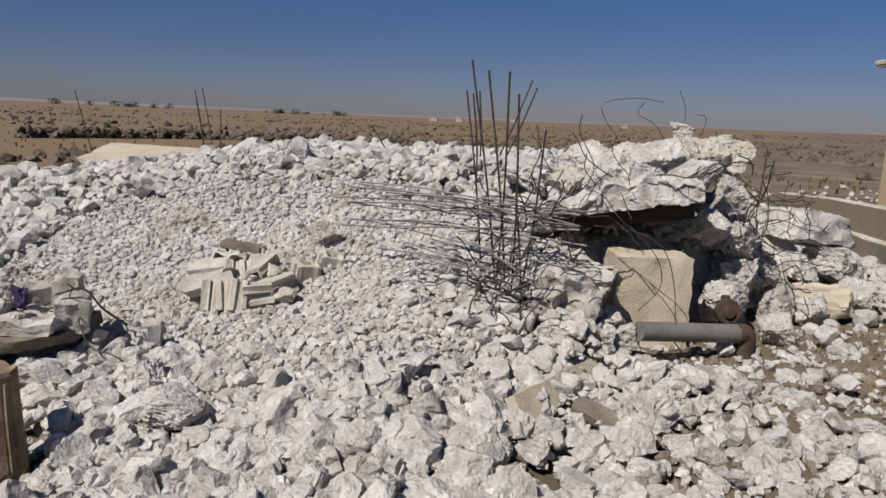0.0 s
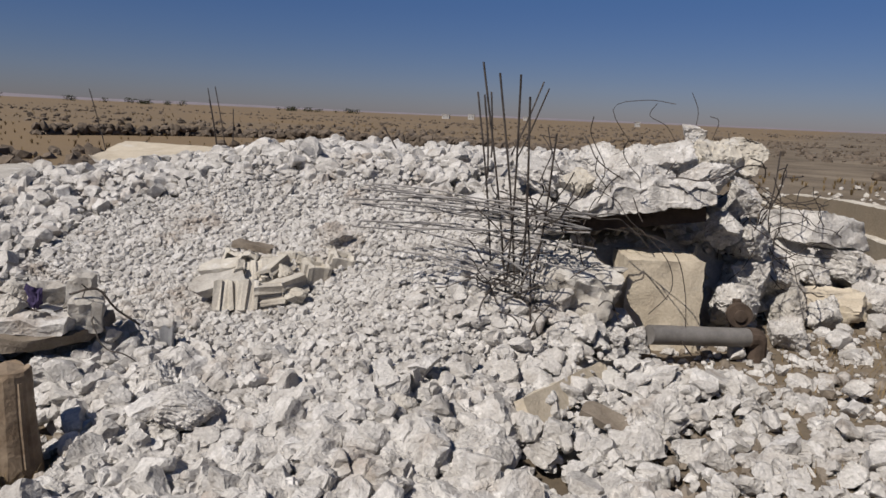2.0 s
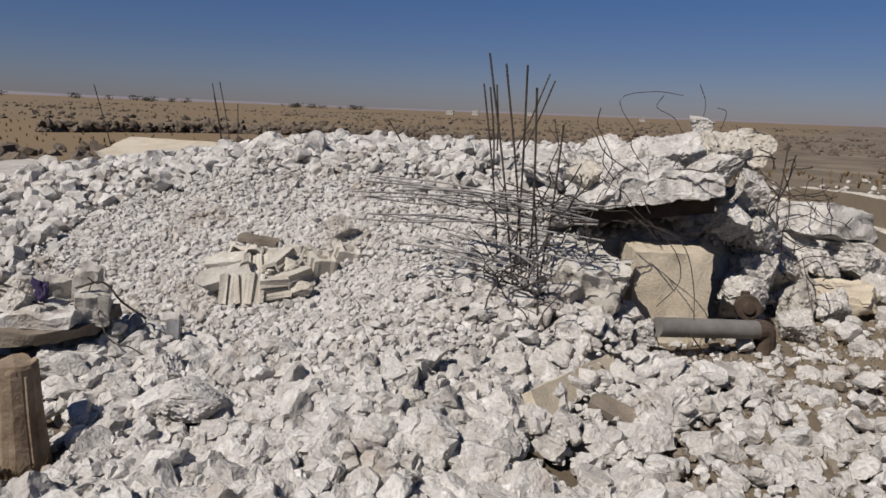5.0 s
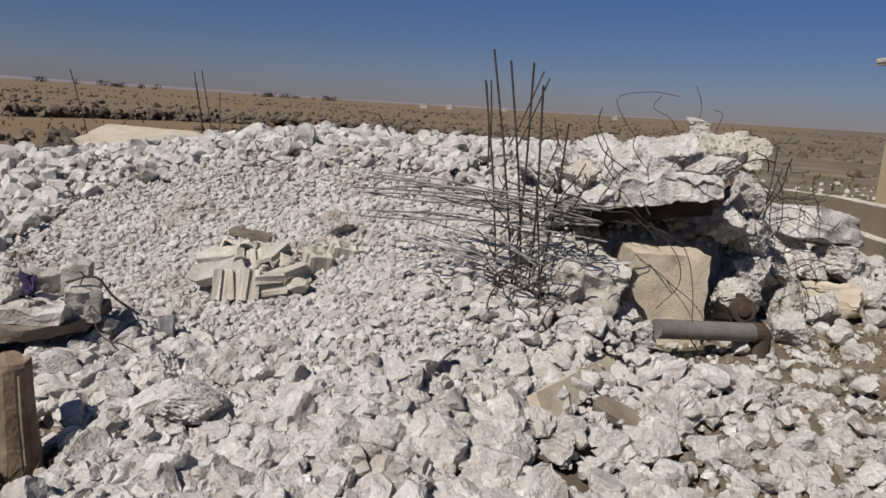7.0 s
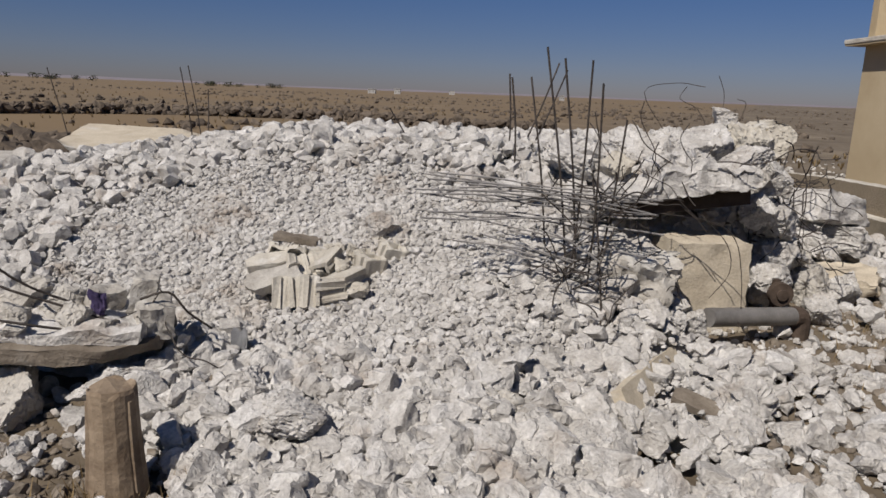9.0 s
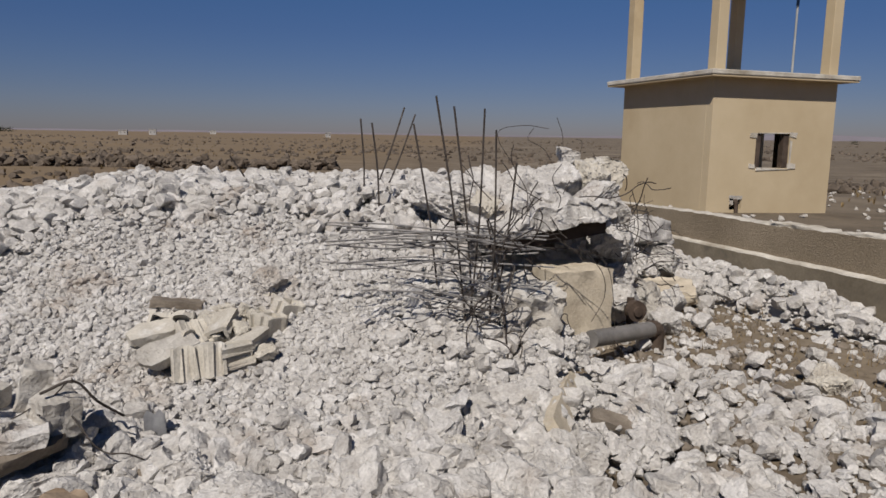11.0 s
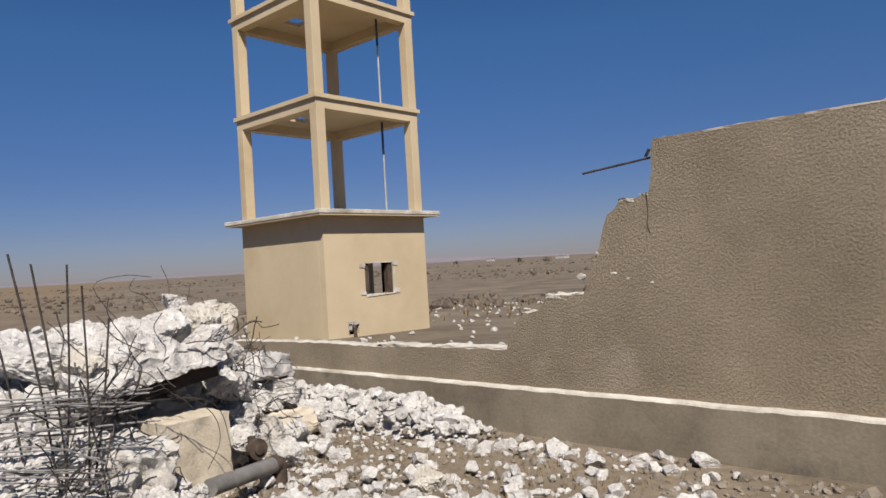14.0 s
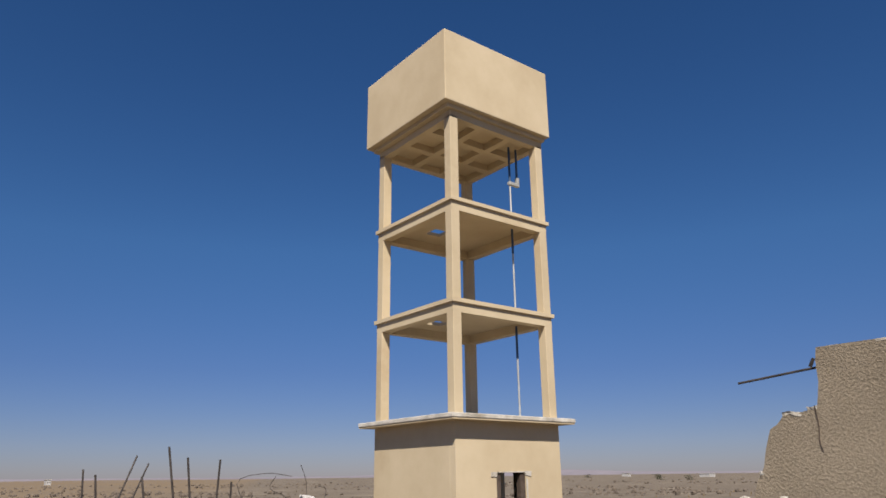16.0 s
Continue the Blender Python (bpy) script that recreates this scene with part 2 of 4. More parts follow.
def stone_shape(subdiv, seed, rounded=0.0):
    """A broken lump: a ball cut blocky by uneven planes, then pitted and roughened at several scales."""
    r = random.Random(seed)
    bm = bmesh.new()
    bmesh.ops.create_icosphere(bm, subdivisions=subdiv, radius=1.0)
    planes = []
    frame3 = Euler((r.uniform(0, 6), r.uniform(0, 6), r.uniform(0, 6))).to_matrix()
    for axis in range(3):
        for side in (-1, 1):
            n = (Vector(frame3[axis]) * side + Vector((r.gauss(0, 0.25), r.gauss(0, 0.25), r.gauss(0, 0.25)))).normalized()
            planes.append((n, r.uniform(0.40, 0.78)))
    for _ in range(r.randint(3, 5)):
        planes.append((Vector((r.gauss(0, 1), r.gauss(0, 1), r.gauss(0, 1))).normalized(), r.uniform(0.52, 0.80)))
    o = Vector((seed * 2.3, seed * 0.7, seed * 1.9))
    squash = Vector((r.uniform(0.9, 1.4), r.uniform(0.8, 1.1), r.uniform(0.72, 1.0)))
    for v in bm.verts:
        c = v.co.copy()
        for n, d in planes:
            over = c.dot(n) - d
            if over > 0:
                c -= n * over * (1 - rounded)
        if subdiv > 1:
            p = c.copy()
            c += Vector(noise.noise_vector(p * 1.7 + o)) * 0.10 + Vector(noise.noise_vector(p * 4.1 + o)) * 0.06
            if subdiv > 2:
                c += Vector(noise.noise_vector(p * 8.3 - o)) * 0.05
            if subdiv > 4:
                c += Vector(noise.noise_vector(p * 17 - o)) * 0.03 + Vector(noise.noise_vector(p * 31 + o)) * 0.018
            if subdiv > 3:
                c += p.normalized() * (0.05 * noise.noise(p * 13 + o) - 0.05 * max(0.0, noise.noise(p * 6.5 - o) - 0.15))
        v.co = Vector((c.x * squash.x, c.y * squash.y, c.z * squash.z)) * 0.70
    vs = np.array([v.co[:] for v in bm.verts])
    fs = np.array([[v.index for v in f.verts] for f in bm.faces])
    bm.free()
    return vs, fs


FINE = [stone_shape(1, 100 + k) for k in range(14)]
MID = [stone_shape(2, 200 + k) for k in range(24)]
BIG = [stone_shape(3, 300 + k) for k in range(30)]
CRAGGY = [stone_shape(4, 300 + k) for k in range(30)]


def turn_matrix(r):
    a, b, c = r.uniform(0, 6.3), r.uniform(-0.5, 0.5), r.uniform(-0.5, 0.5)
    return np.array(Euler((b, c, a)).to_matrix())


def joined(name, items, shapes, mat, r):
    """Many lumps in one mesh: items of x, y, z, size."""
    vs, fs, base = [], [], 0
    for x, y, z, s in items:
        v, f = shapes[r.randrange(len(shapes))]
        vs.append((v * s) @ turn_matrix(r).T + (x, y, z))
        fs.append(f + base)
        base += len(v)
    return new(name, from_arrays(name, np.concatenate(vs), np.concatenate(fs), mat))


# ---- ground ----
def smooth(a, b, x):
    t = min(1.0, max(0.0, (x - a) / (b - a)))
    return t * t * (3 - 2 * t)


def land(x, y):
    """The height of the bare ground: a nearly flat plain that rises to low hills far off."""
    dx, dy = x + 9.5, y + 12
    r = math.hypot(dx, dy)
    az = math.atan2(dx, dy)
    z = 0.2 - 0.22 * smooth(5, 14, r) - 0.1 * smooth(-11.5, -13.0, x) * smooth(-9, -11, y)
    z -= 0.06 * smooth(-11.0, -11.5, x) * smooth(-10.0, -10.5, y)
    z -= 0.13 * smooth(-8.1, -8.7, x) * smooth(-11.3, -10.7, x) * smooth(-9.2, -9.8, y)
    z += 0.02 * noise.noise((x * 0.9, y * 0.9, 0)) * min(1, 30 / (r + 1))
    z += 0.42 * smooth(-5.6, -5.0, x) * smooth(-13, -10, y) * (1 - smooth(11, 30, r))
    if r > 14:
        z += 0.25 * smooth(14, 60, r) * noise.noise((x * 0.03, y * 0.03, 2.0))
    if r > 120:
        elev = 0.0028 + 0.0012 * smooth(-0.25, -0.7, az) + 0.0008 * noise.noise((math.cos(az) * 7, math.sin(az) * 7, r * 0.0006))
        z += r * elev * smooth(100, 620, r)
    return z


def build_ground():
    rings = [0.0] + [0.5 * 1.075 ** k for k in range(123)]
    n = 220
    vs, fs = [], []
    for r in rings:
        for k in range(n):
            a = k * math.tau / n
            x, y = -9.5 + r * math.sin(a), -12 + r * math.cos(a)
            vs.append((x, y, land(x, y)))
    for i in range(len(rings) - 1):
        for k in range(n):
            a, b = i * n + k, i * n + (k + 1) % n
            fs.append((a, a + n, b + n, b))
    m = material("plain", (0.105, 0.082, 0.058), (0.215, 0.173, 0.125), 0.5, 1.0, 0.7, 12, fine=0.45, depth=0.05, patch=(0.265, 0.215, 0.155), patch_scale=0.11, patch_cover=0.555)
    nodes, links = m.node_tree.nodes, m.node_tree.links
    bsdf = nodes["Principled BSDF"]
    was = bsdf.inputs["Base Color"].links[0].from_socket
    co = nodes.new("ShaderNodeNewGeometry")
    # fields: dry yellow grass and bare soil in broad patches
    field = nodes.new("ShaderNodeTexNoise")
    field.inputs["Scale"].default_value, field.inputs["Detail"].default_value = 0.022, 6
    links.new(co.outputs["Position"], field.inputs["Vector"])
    rng = nodes.new("ShaderNodeMapRange")
    rng.inputs["From Min"].default_value, rng.inputs["From Max"].default_value = 0.42, 0.60
    links.new(field.outputs[0], rng.inputs["Value"])
    sep = nodes.new("ShaderNodeSeparateXYZ")
    links.new(co.outputs["Position"], sep.inputs[0])
    # grass grows to the north-west of the yard
    west = nodes.new("ShaderNodeMath")
    west.operation = "MULTIPLY_ADD"
    links.new(sep.outputs["X"], west.inputs[0])
    west.inputs[1].default_value = -1.0
    wy = nodes.new("ShaderNodeMath")
    wy.operation = "MULTIPLY"
    links.new(sep.outputs["Y"], wy.inputs[0])
    wy.inputs[1].default_value = 0.45
    links.new(wy.outputs[0], west.inputs[2])
    wr = nodes.new("ShaderNodeMapRange")
    wr.inputs["From Min"].default_value, wr.inputs["From Max"].default_value = 8.0, 26.0
    links.new(west.outputs[0], wr.inputs["Value"])
    mul = nodes.new("ShaderNodeMath")
    mul.operation = "MULTIPLY"
    links.new(wr.outputs[0], mul.inputs[0])
    half = nodes.new("ShaderNodeMapRange")
    half.inputs["To Min"].default_value = 0.55
    links.new(rng.outputs[0], half.inputs["Value"])
    links.new(half.outputs[0], mul.inputs[1])
    grass = nodes.new("ShaderNodeMix")
    grass.data_type = "RGBA"
    links.new(mul.outputs[0], grass.inputs[0])
    links.new(was, grass.inputs[6])
    grass.inputs[7].default_value = (0.175, 0.125, 0.073, 1)
    links.new(grass.outputs[2], bsdf.inputs["Base Color"])
    ob = new("ground", from_arrays("ground", vs, fs, m, True))
    tagged(ob, "dry brown earth and yellow grass plain rising to low hills", "ground", kind="structure")


build_ground()


def heap(x, y):
    """The height of the rubble, or far below the ground where there is none."""
    t = min(1.0, max(0.0, (y + 11) / 3.3))
    z = 0.28 + 0.80 * t ** 1.4 - 0.15 * max(0.0, -11 - x)
    z -= 0.13 * smooth(-9.6, -8.9, x) * smooth(-9.3, -9.8, y) * smooth(-11.0, -10.3, y)
    z -= 0.05 * max(0.0, -11 - y) + 0.10 * smooth(-9.2, -9.9, y)
    z -= 0.17 * smooth(-10.55, -10.95, x) * smooth(-10.35, -10.65, y) + 0.10 * smooth(-10.9, -11.3, x) * smooth(-9.9, -10.2, y)
    z += 0.05 * noise.noise((x * 1.3, y * 1.3, 4)) + 0.05 * noise.noise((x * 3.1, y * 3.1, 7)) * smooth(-9.2, -8.2, y)
    z -= 0.11 * math.exp(-((x + 10.6) / 0.75) ** 2 - ((y + 9.35) / 0.35) ** 2)
    edge = -8.98 + 1.08 * smooth(-8.75, -8.3, y) + 0.10 * noise.noise((y * 2, 3, 1))
    front = -8.98 + 0.82 * smooth(-9.45, -9.85, y)
    edge = max(edge, front)
    fall = smooth(edge + 0.65, edge, x)
    z = 0.12 + (z - 0.12) * fall
    z = -0.2 + (z + 0.2) * smooth(-3.6, -5.4, y) if y > -5.4 else z
    z = -0.2 + (z + 0.2) * smooth(-17.0, -15.0, x) if x < -15 else z
    # a low bank of small pieces along the foot of the yard wall
    bank = 0.32 * math.exp(-((x + 6.2) / 0.38) ** 2) * smooth(-10.6, -8.6, y) * smooth(-4.5, -6.5, y)
    return max(z, 0.08 + bank if x > -8 else z)


def surface(x, y):
    return max(heap(x, y), land(x, y))


def fineness(x, y):
    """1 where the heap is fine gravel, 0 where it is coarse."""
    w = 0.18 * noise.noise((x * 2.2, y * 2.2, 6))
    a = math.hypot((x + 10.6) / 1.45, (y + 8.95) / 1.0) + w
    b = math.hypot((x + 9.95) / 0.75, (y + 9.75) / 0.45) + w + 0.08
    return smooth(1.25, 0.7, min(a, b))


def build_bed():
    step = 0.05
    nx, ny = int(9.9 / step), int(9.0 / step)
    vs, fs = [], []
    for j in range(ny + 1):
        for i in range(nx + 1):
            x, y = -15.9 + i * step, -12.4 + j * step
            z = heap(x, y) + 0.014 * noise.noise((x * 14, y * 14, 1)) - 0.065 * (1 - fineness(x, y))
            vs.append((x, y, max(z, land(x, y) - 0.08)))
    for j in range(ny):
        for i in range(nx):
            a = j * (nx + 1) + i
            fs.append((a, a + 1, a + nx + 2, a + nx + 1))
    ob = new("rubble_bed", from_arrays("rubble_bed", vs, fs, DUST, True))
    tagged(ob, "heap of pale crushed concrete dust and gravel", "rubble heap", kind="structure")


build_bed()


# ---- loose rubble ----
def stony(x, y):
    """How thickly stones lie: 1 on the heap, little on the bare yard."""
    if heap(x, y) > land(x, y) + 0.06:
        return 1.0
    d = 0.06
    if x > -8.6 and y < -6:
        d = 0.07 + 0.18 * math.exp(-((x + 6.35) / 0.4) ** 2) * smooth(-11.5, -9, y) + 0.45 * math.exp(-((x + 8.05) / 0.5) ** 2) * smooth(-8.6, -9.3, y) + 0.10 * math.exp(-((x + 7.3) / 0.6) ** 2)
    return d if y < -3 and -16 < x < -6 else 0.0


KEEP_CLEAR = [(-10.36, -10.5, 0.15), (-10.71, -10.01, 0.09), (-9.0, -10.12, 0.07), (-8.88, -9.97, 0.08), (-8.76, -9.8, 0.08), (-8.65, -9.65, 0.08), (-8.74, -9.98, 0.13), (-8.62, -9.78, 0.12), (-8.84, -10.1, 0.09), (-8.66, -10.12, 0.11), (-9.2, -10.5, 0.11), (-8.5, -9.3, 0.15), (-8.5, -9.55, 0.12), (-8.72, -9.22, 0.2), (-8.38, -9.5, 0.16), (-8.2, -9.48, 0.22), (-7.95, -9.4, 0.18), (-10.45, -9.38, 0.33), (-8.28, -9.05, 0.30), (-8.05, -9.27, 0.25), (-10.9, -10.76, 0.15), (-11.1, -10.85, 0.12), (-9.15, -9.35, 0.12), (-8.45, -8.70, 0.22), (-8.2, -8.65, 0.22)]


def clear(x, y):
    return all((x - a) ** 2 + (y - b) ** 2 > (c * 0.8) ** 2 for a, b, c in KEEP_CLEAR)


def scatter_rubble():
    r = random.Random(11)
    spots = []

    def free(x, y, s, gap):
        for a, b, c in KEEP_CLEAR:
            if (x - a) ** 2 + (y - b) ** 2 < (c + s * 0.3) ** 2:
                return False
        return all((x - a) ** 2 + (y - b) ** 2 > (gap * (s + q)) ** 2 for a, b, q in spots)

    large = []
    for _ in range(11000):
        x, y = r.uniform(-14.5, -6.0), r.uniform(-11.9, -4.6)
        near, right = smooth(-9.7, -10.5, y), smooth(-10.0, -9.2, x)
        s = min(0.25, max(0.075, r.lognormvariate(math.log(0.105), 0.42)))
        if r.random() > stony(x, y) * (1 - fineness(x, y)) ** 2 * (0.22 + (0.35 + 0.45 * right) * near + 0.5 * smooth(-8.4, -7.4, y)):
            continue
        if near > 0:
            s = min(0.20, s * (0.82 + 0.28 * right))
        else:
            s *= 0.85
        if x > -8.3 and y < -8.4:
            s = min(0.15, s * 0.85)
        if free(x, y, s, 0.45):
            spots.append((x, y, s))
            large.append((x, y, surface(x, y) + s * r.uniform(0.1, 0.30), s))
        if len(large) > 1100:
            break
    close, middle, small = [], [], []
    for _ in range(17000):
        x, y = r.uniform(-13.5, -6.0), r.uniform(-11.6, -5.0)
        s = min(0.12, max(0.035, r.lognormvariate(math.log(0.062), 0.38))) * (1 - 0.35 * fineness(x, y))
        d = stony(x, y)
        if clear(x, y) and r.random() < (d if d == 1 else d * 0.35) * (1 - fineness(x, y)) ** 1.5 * (1.0 if y < -7 else 0.7):
            (close if y < -9.6 and s > 0.055 else middle).append((x, y, surface(x, y) + s * r.uniform(-0.1, 0.7), s))
    for _ in range(34000):
        x, y = r.uniform(-13.0, -6.0), r.uniform(-11.5, -6.6)
        s = min(0.055, r.lognormvariate(math.log(0.030), 0.35))
        if r.random() < stony(x, y) * (0.55 + 0.45 * fineness(x, y)) * (1.0 if y < -8 else 0.5):
            (middle if s > 0.042 and y < -9.5 else small).append((x, y, surface(x, y) + s * r.uniform(0.0, 0.5), s))
    for _ in range(26000):
        x, y = r.gauss(-10.4, 1.0), r.gauss(-9.2, 0.65)
        s = min(0.05, r.lognormvariate(math.log(0.021), 0.4))
        if fineness(x, y) > 0.2 and clear(x, y):
            small.append((x, y, surface(x, y) + s * r.uniform(-0.1, 0.45), s))
    for _ in range(12000):
        x, y = r.uniform(-11.4, -7.6), r.uniform(-11.5, -9.2)
        s = min(0.085, r.lognormvariate(math.log(0.036), 0.45))
        if clear(x, y) and r.random() < (stony(x, y) if heap(x, y) > land(x, y) + 0.06 else 0.12) * (1 - fineness(x, y)):
            (close if s > 0.055 else middle if s > 0.036 else small).append((x, y, surface(x, y) + s * r.uniform(0.1, 0.7), s))
    large.sort(key=lambda q: (q[0] + 9.6) ** 2 + (q[1] + 12) ** 2)
    shapes = [from_arrays("concrete_chunk", v, f, RUBBLE, True) for v, f in CRAGGY]
    for x, y, z, s in large[:290]:
        ob = new("concrete_chunk", shapes[r.randrange(len(shapes))])
        ob.matrix_world = Matrix.Translation((x, y, z)) @ Matrix(turn_matrix(r).tolist()).to_4x4() @ Matrix.Scale(s, 4)
        tagged(ob, "jagged pale grey chunk of broken concrete in rubble", "rubble", "rubble chunks")
    for name, items, lib, label in (("coarse_rubble", large[290:], BIG, "coarse pale lumps of broken concrete heaped up"), ("rubble_pieces", close, BIG, "broken pale concrete pieces in front of the heap"), ("rubble_stones", middle, MID, "fist-sized pale broken concrete stones on the heap"), ("gravel", small, FINE, "fine pale grey concrete gravel and crumbs")):
        tagged(joined(name, items, lib, RUBBLE, r), label, "rubble", kind="stuff")


scatter_rubble()


def scatter_yard():
    """Small dusty stones over the bare earth of the yard."""
    r = random.Random(13)
    items = []
    for _ in range(5000):
        x, y = r.uniform(-8.6, -6.0), r.uniform(-12.2, -6.5)
        s = min(0.09, r.lognormvariate(math.log(0.026), 0.5))
        if heap(x, y) < land(x, y) + 0.06 and r.random() < 0.5 + 0.5 * noise.noise((x * 1.5, y * 1.5, 9)):
            items.append((x, y, surface(x, y) + s * 0.15, s))
    for _ in range(1500):
        x, y = r.uniform(-12.4, -10.7), r.uniform(-11.8, -10.2)
        s = min(0.08, r.lognormvariate(math.log(0.022), 0.5))
        items.append((x, y, surface(x, y) + s * 0.15, s))
    tagged(joined("yard_stones", items, FINE, DIRTY, r), "small dusty grey stones on bare earth", "rubble", kind="stuff")


scatter_yard()


# ---- the yard wall with its plinth, broken down towards the tower ----
def build_yard_wall():
    y_end = -14.05
    top = [(y_end, 2.33), (-10.958, 2.325), (-10.94, 2.24), (-10.925, 2.12), (-10.905, 1.955), (-10.84, 1.965), (-10.76, 1.945), (-10.675, 1.93), (-10.62, 1.89), (-10.57, 1.84), (-10.53, 1.74), (-10.50, 1.627), (-10.44, 1.54), (-10.397, 1.433), (-10.37, 1.34), (-10.343, 1.275), (-10.15, 1.27), (-10.004, 1.26), (-9.96, 1.21), (-9.919, 1.178), (-9.83, 1.14), (-9.746, 1.12), (-9.68, 1.04), (-9.63, 0.93), (-9.60, 0.852), (-9.2, 0.845), (-8.6, 0.835), (-7.95, 0.82), (-7.2, 0.83), (-6.56, 0.82), (-5.6, 0.80), (-4.4, 0.74), (-3.6, 0.55), (-3.2, 0.30), (-3.0, 0.0)]
    r = random.Random(5)
    line = []
    for (a, za), (b, zb) in zip(top, top[1:]):
        n = max(1, int((b - a) / 0.06)) if b < -3 and a > -11 else 1
        for k in range(n):
            t = k / n
            rough = (0.014 if b < -9.5 else 0.006) if a > -11 else 0
            line.append((a + (b - a) * t + r.uniform(-1, 1) * rough * 0.6, za + (zb - za) * t + r.uniform(-1, 1) * rough))
    line.append(top[-1])
    line = [p for p in line if p[1] > 0.02]
    bm = bmesh.new()
    x0, x1 = -5.87, -5.67
    loops = []
    for x, j in ((x0, 0.0), (x0 + 0.07, 0.02), (x1 - 0.05, 0.02), (x1, 0.0)):
        loops.append(([bm.verts.new((x, y, -0.3)) for y, z in line], [bm.verts.new((x, y + r.uniform(-1, 1) * j, z + (r.uniform(-0.6, 1) * j * (1 if y < -9.5 else 0.4) if y > -11 else 0))) for y, z in line]))
    for i in range(len(line) - 1):
        f = bm.faces.new((loops[0][0][i], loops[0][1][i], loops[0][1][i + 1], loops[0][0][i + 1]))
        f.material_index = 0
        bm.faces.new((loops[3][0][i], loops[3][0][i + 1], loops[3][1][i + 1], loops[3][1][i]))
        for u, v in zip(loops, loops[1:]):
            f = bm.faces.new((u[1][i], v[1][i], v[1][i + 1], u[1][i + 1]))
            f.material_index = 1
    for k in (0, len(line) - 1):
        for u, v in zip(loops, loops[1:]):
            bm.faces.new((u[0][k], v[0][k], v[1][k], u[1][k]))
    me = bpy.data.meshes.new("wall_east")
    bm.normal_update()
    bm.to_mesh(me)
    bm.free()
    me.materials.append(ROUGHCAST)
    me.materials.append(CEMENT)
    me.materials.append(PLINTH)
    wall = tagged(new("wall_east", me), "broken yard wall of rough grey-brown roughcast render", "wall", kind="structure")
    # plinth, a little proud, with a crumbled white ledge
    bm = bmesh.new()
    ys = [y_end + k * 0.1 for k in range(int((-2.9 - y_end) / 0.1))]
    rows = []
    for y in ys:
        j = r.uniform(-0.008, 0.008)
        rows.append([bm.verts.new(p) for p in ((-5.922 + j * 0.2, y, -0.3), (-5.922 + j * 0.2, y, 0.545 + j * 0.6), (-5.912 + j * 0.4, y, 0.558 + j * 0.4), (-5.868, y, 0.57 + j * 0.5))])
    for u, v in zip(rows, rows[1:]):
        for k in range(3):
            f = bm.faces.new((u[k], u[k + 1], v[k + 1], v[k]))
            f.material_index = 1 if k else 0
    me = bpy.data.meshes.new("plinth")
    bm.normal_update()
    bm.to_mesh(me)
    bm.free()
    me.materials.append(PLINTH)
    me.materials.append(CEMENT)
    p = new("plinth", me)
    p.parent = wall
    tagged(p, "stained cement plinth with a whitish ledge")
    part("coping", crumbled((0.20, 3.06, 0.014), 77, 60, 0.006, 0.004), BLOCK, wall, "thin worn cement cap").location = (-5.77, -12.52, 2.322)
    # the yard's south wall closes the corner
    south = boxes(((-9.6, -14.25, -0.3), (-5.67, -14.05, 2.33)), bevel=0.01)
    tagged(part("wall_south", south, ROUGHCAST), "plain roughcast yard wall meeting the broken wall", "wall", kind="structure")
    for y, z, size in ((-10.60, 1.43, 0.035), (-10.71, 1.39, 0.03), (-10.89, 1.36, 0.03), (-10.78, 1.18, 0.02), (-10.33, 1.42, 0.06), (-10.47, 1.58, 0.04)):
        v, f = stone_shape(2, int(-y * 100))
        chip = new("chip", from_arrays("chip", v * size * (0.5, 1.3, 0.8) + (-5.865, y, z), f, CEMENT))
        chip.parent = wall
    for y, z, long, seed in ((-10.17, 1.268, 0.33, 71), (-9.82, 1.135, 0.16, 72), (-9.1, 0.845, 0.9, 73), (-8.3, 0.835, 0.6, 74), (-10.74, 1.94, 0.14, 75), (-10.87, 1.955, 0.08, 76)):
        edge = part("broken_edge", rough_block((0.185, long, 0.028), seed, 8, 0.016, 0.3), CEMENT, wall, "crumbled white blockwork edge")
        edge.location = (-5.772, y, z)
    part("crack", tube([(-5.872, -10.885, 1.98), (-5.872, -10.892, 1.86), (-5.872, -10.882, 1.76), (-5.872, -10.895, 1.70)], 0.0035, 5), RUST, wall, "dark crack in the render")
    part("crack", tube([(-5.872, -10.93, 2.27), (-5.872, -10.90, 2.22)], 0.012, 5), REBAR, wall)
    rod = part("rebar_rod", tube([(-5.78, -11.1, 2.235), (-5.79, -10.9, 2.222), (-5.84, -10.38, 2.172)], 0.008), REBAR)
    tagged(rod, "thin dark steel rod sticking out of the broken wall", "rebar")


build_yard_wall()


# ---- the water tower ----
def hollow_panel(width, height, thick, hole):
    """A wall panel in x and z with a rectangular hole."""
    a, b, c, d = hole
    return boxes(((0, 0, 0), (a, thick, height)), ((b, 0, 0), (width, thick, height)), ((a, 0, 0), (b, thick, c)), ((a, 0, d), (b, thick, height)))


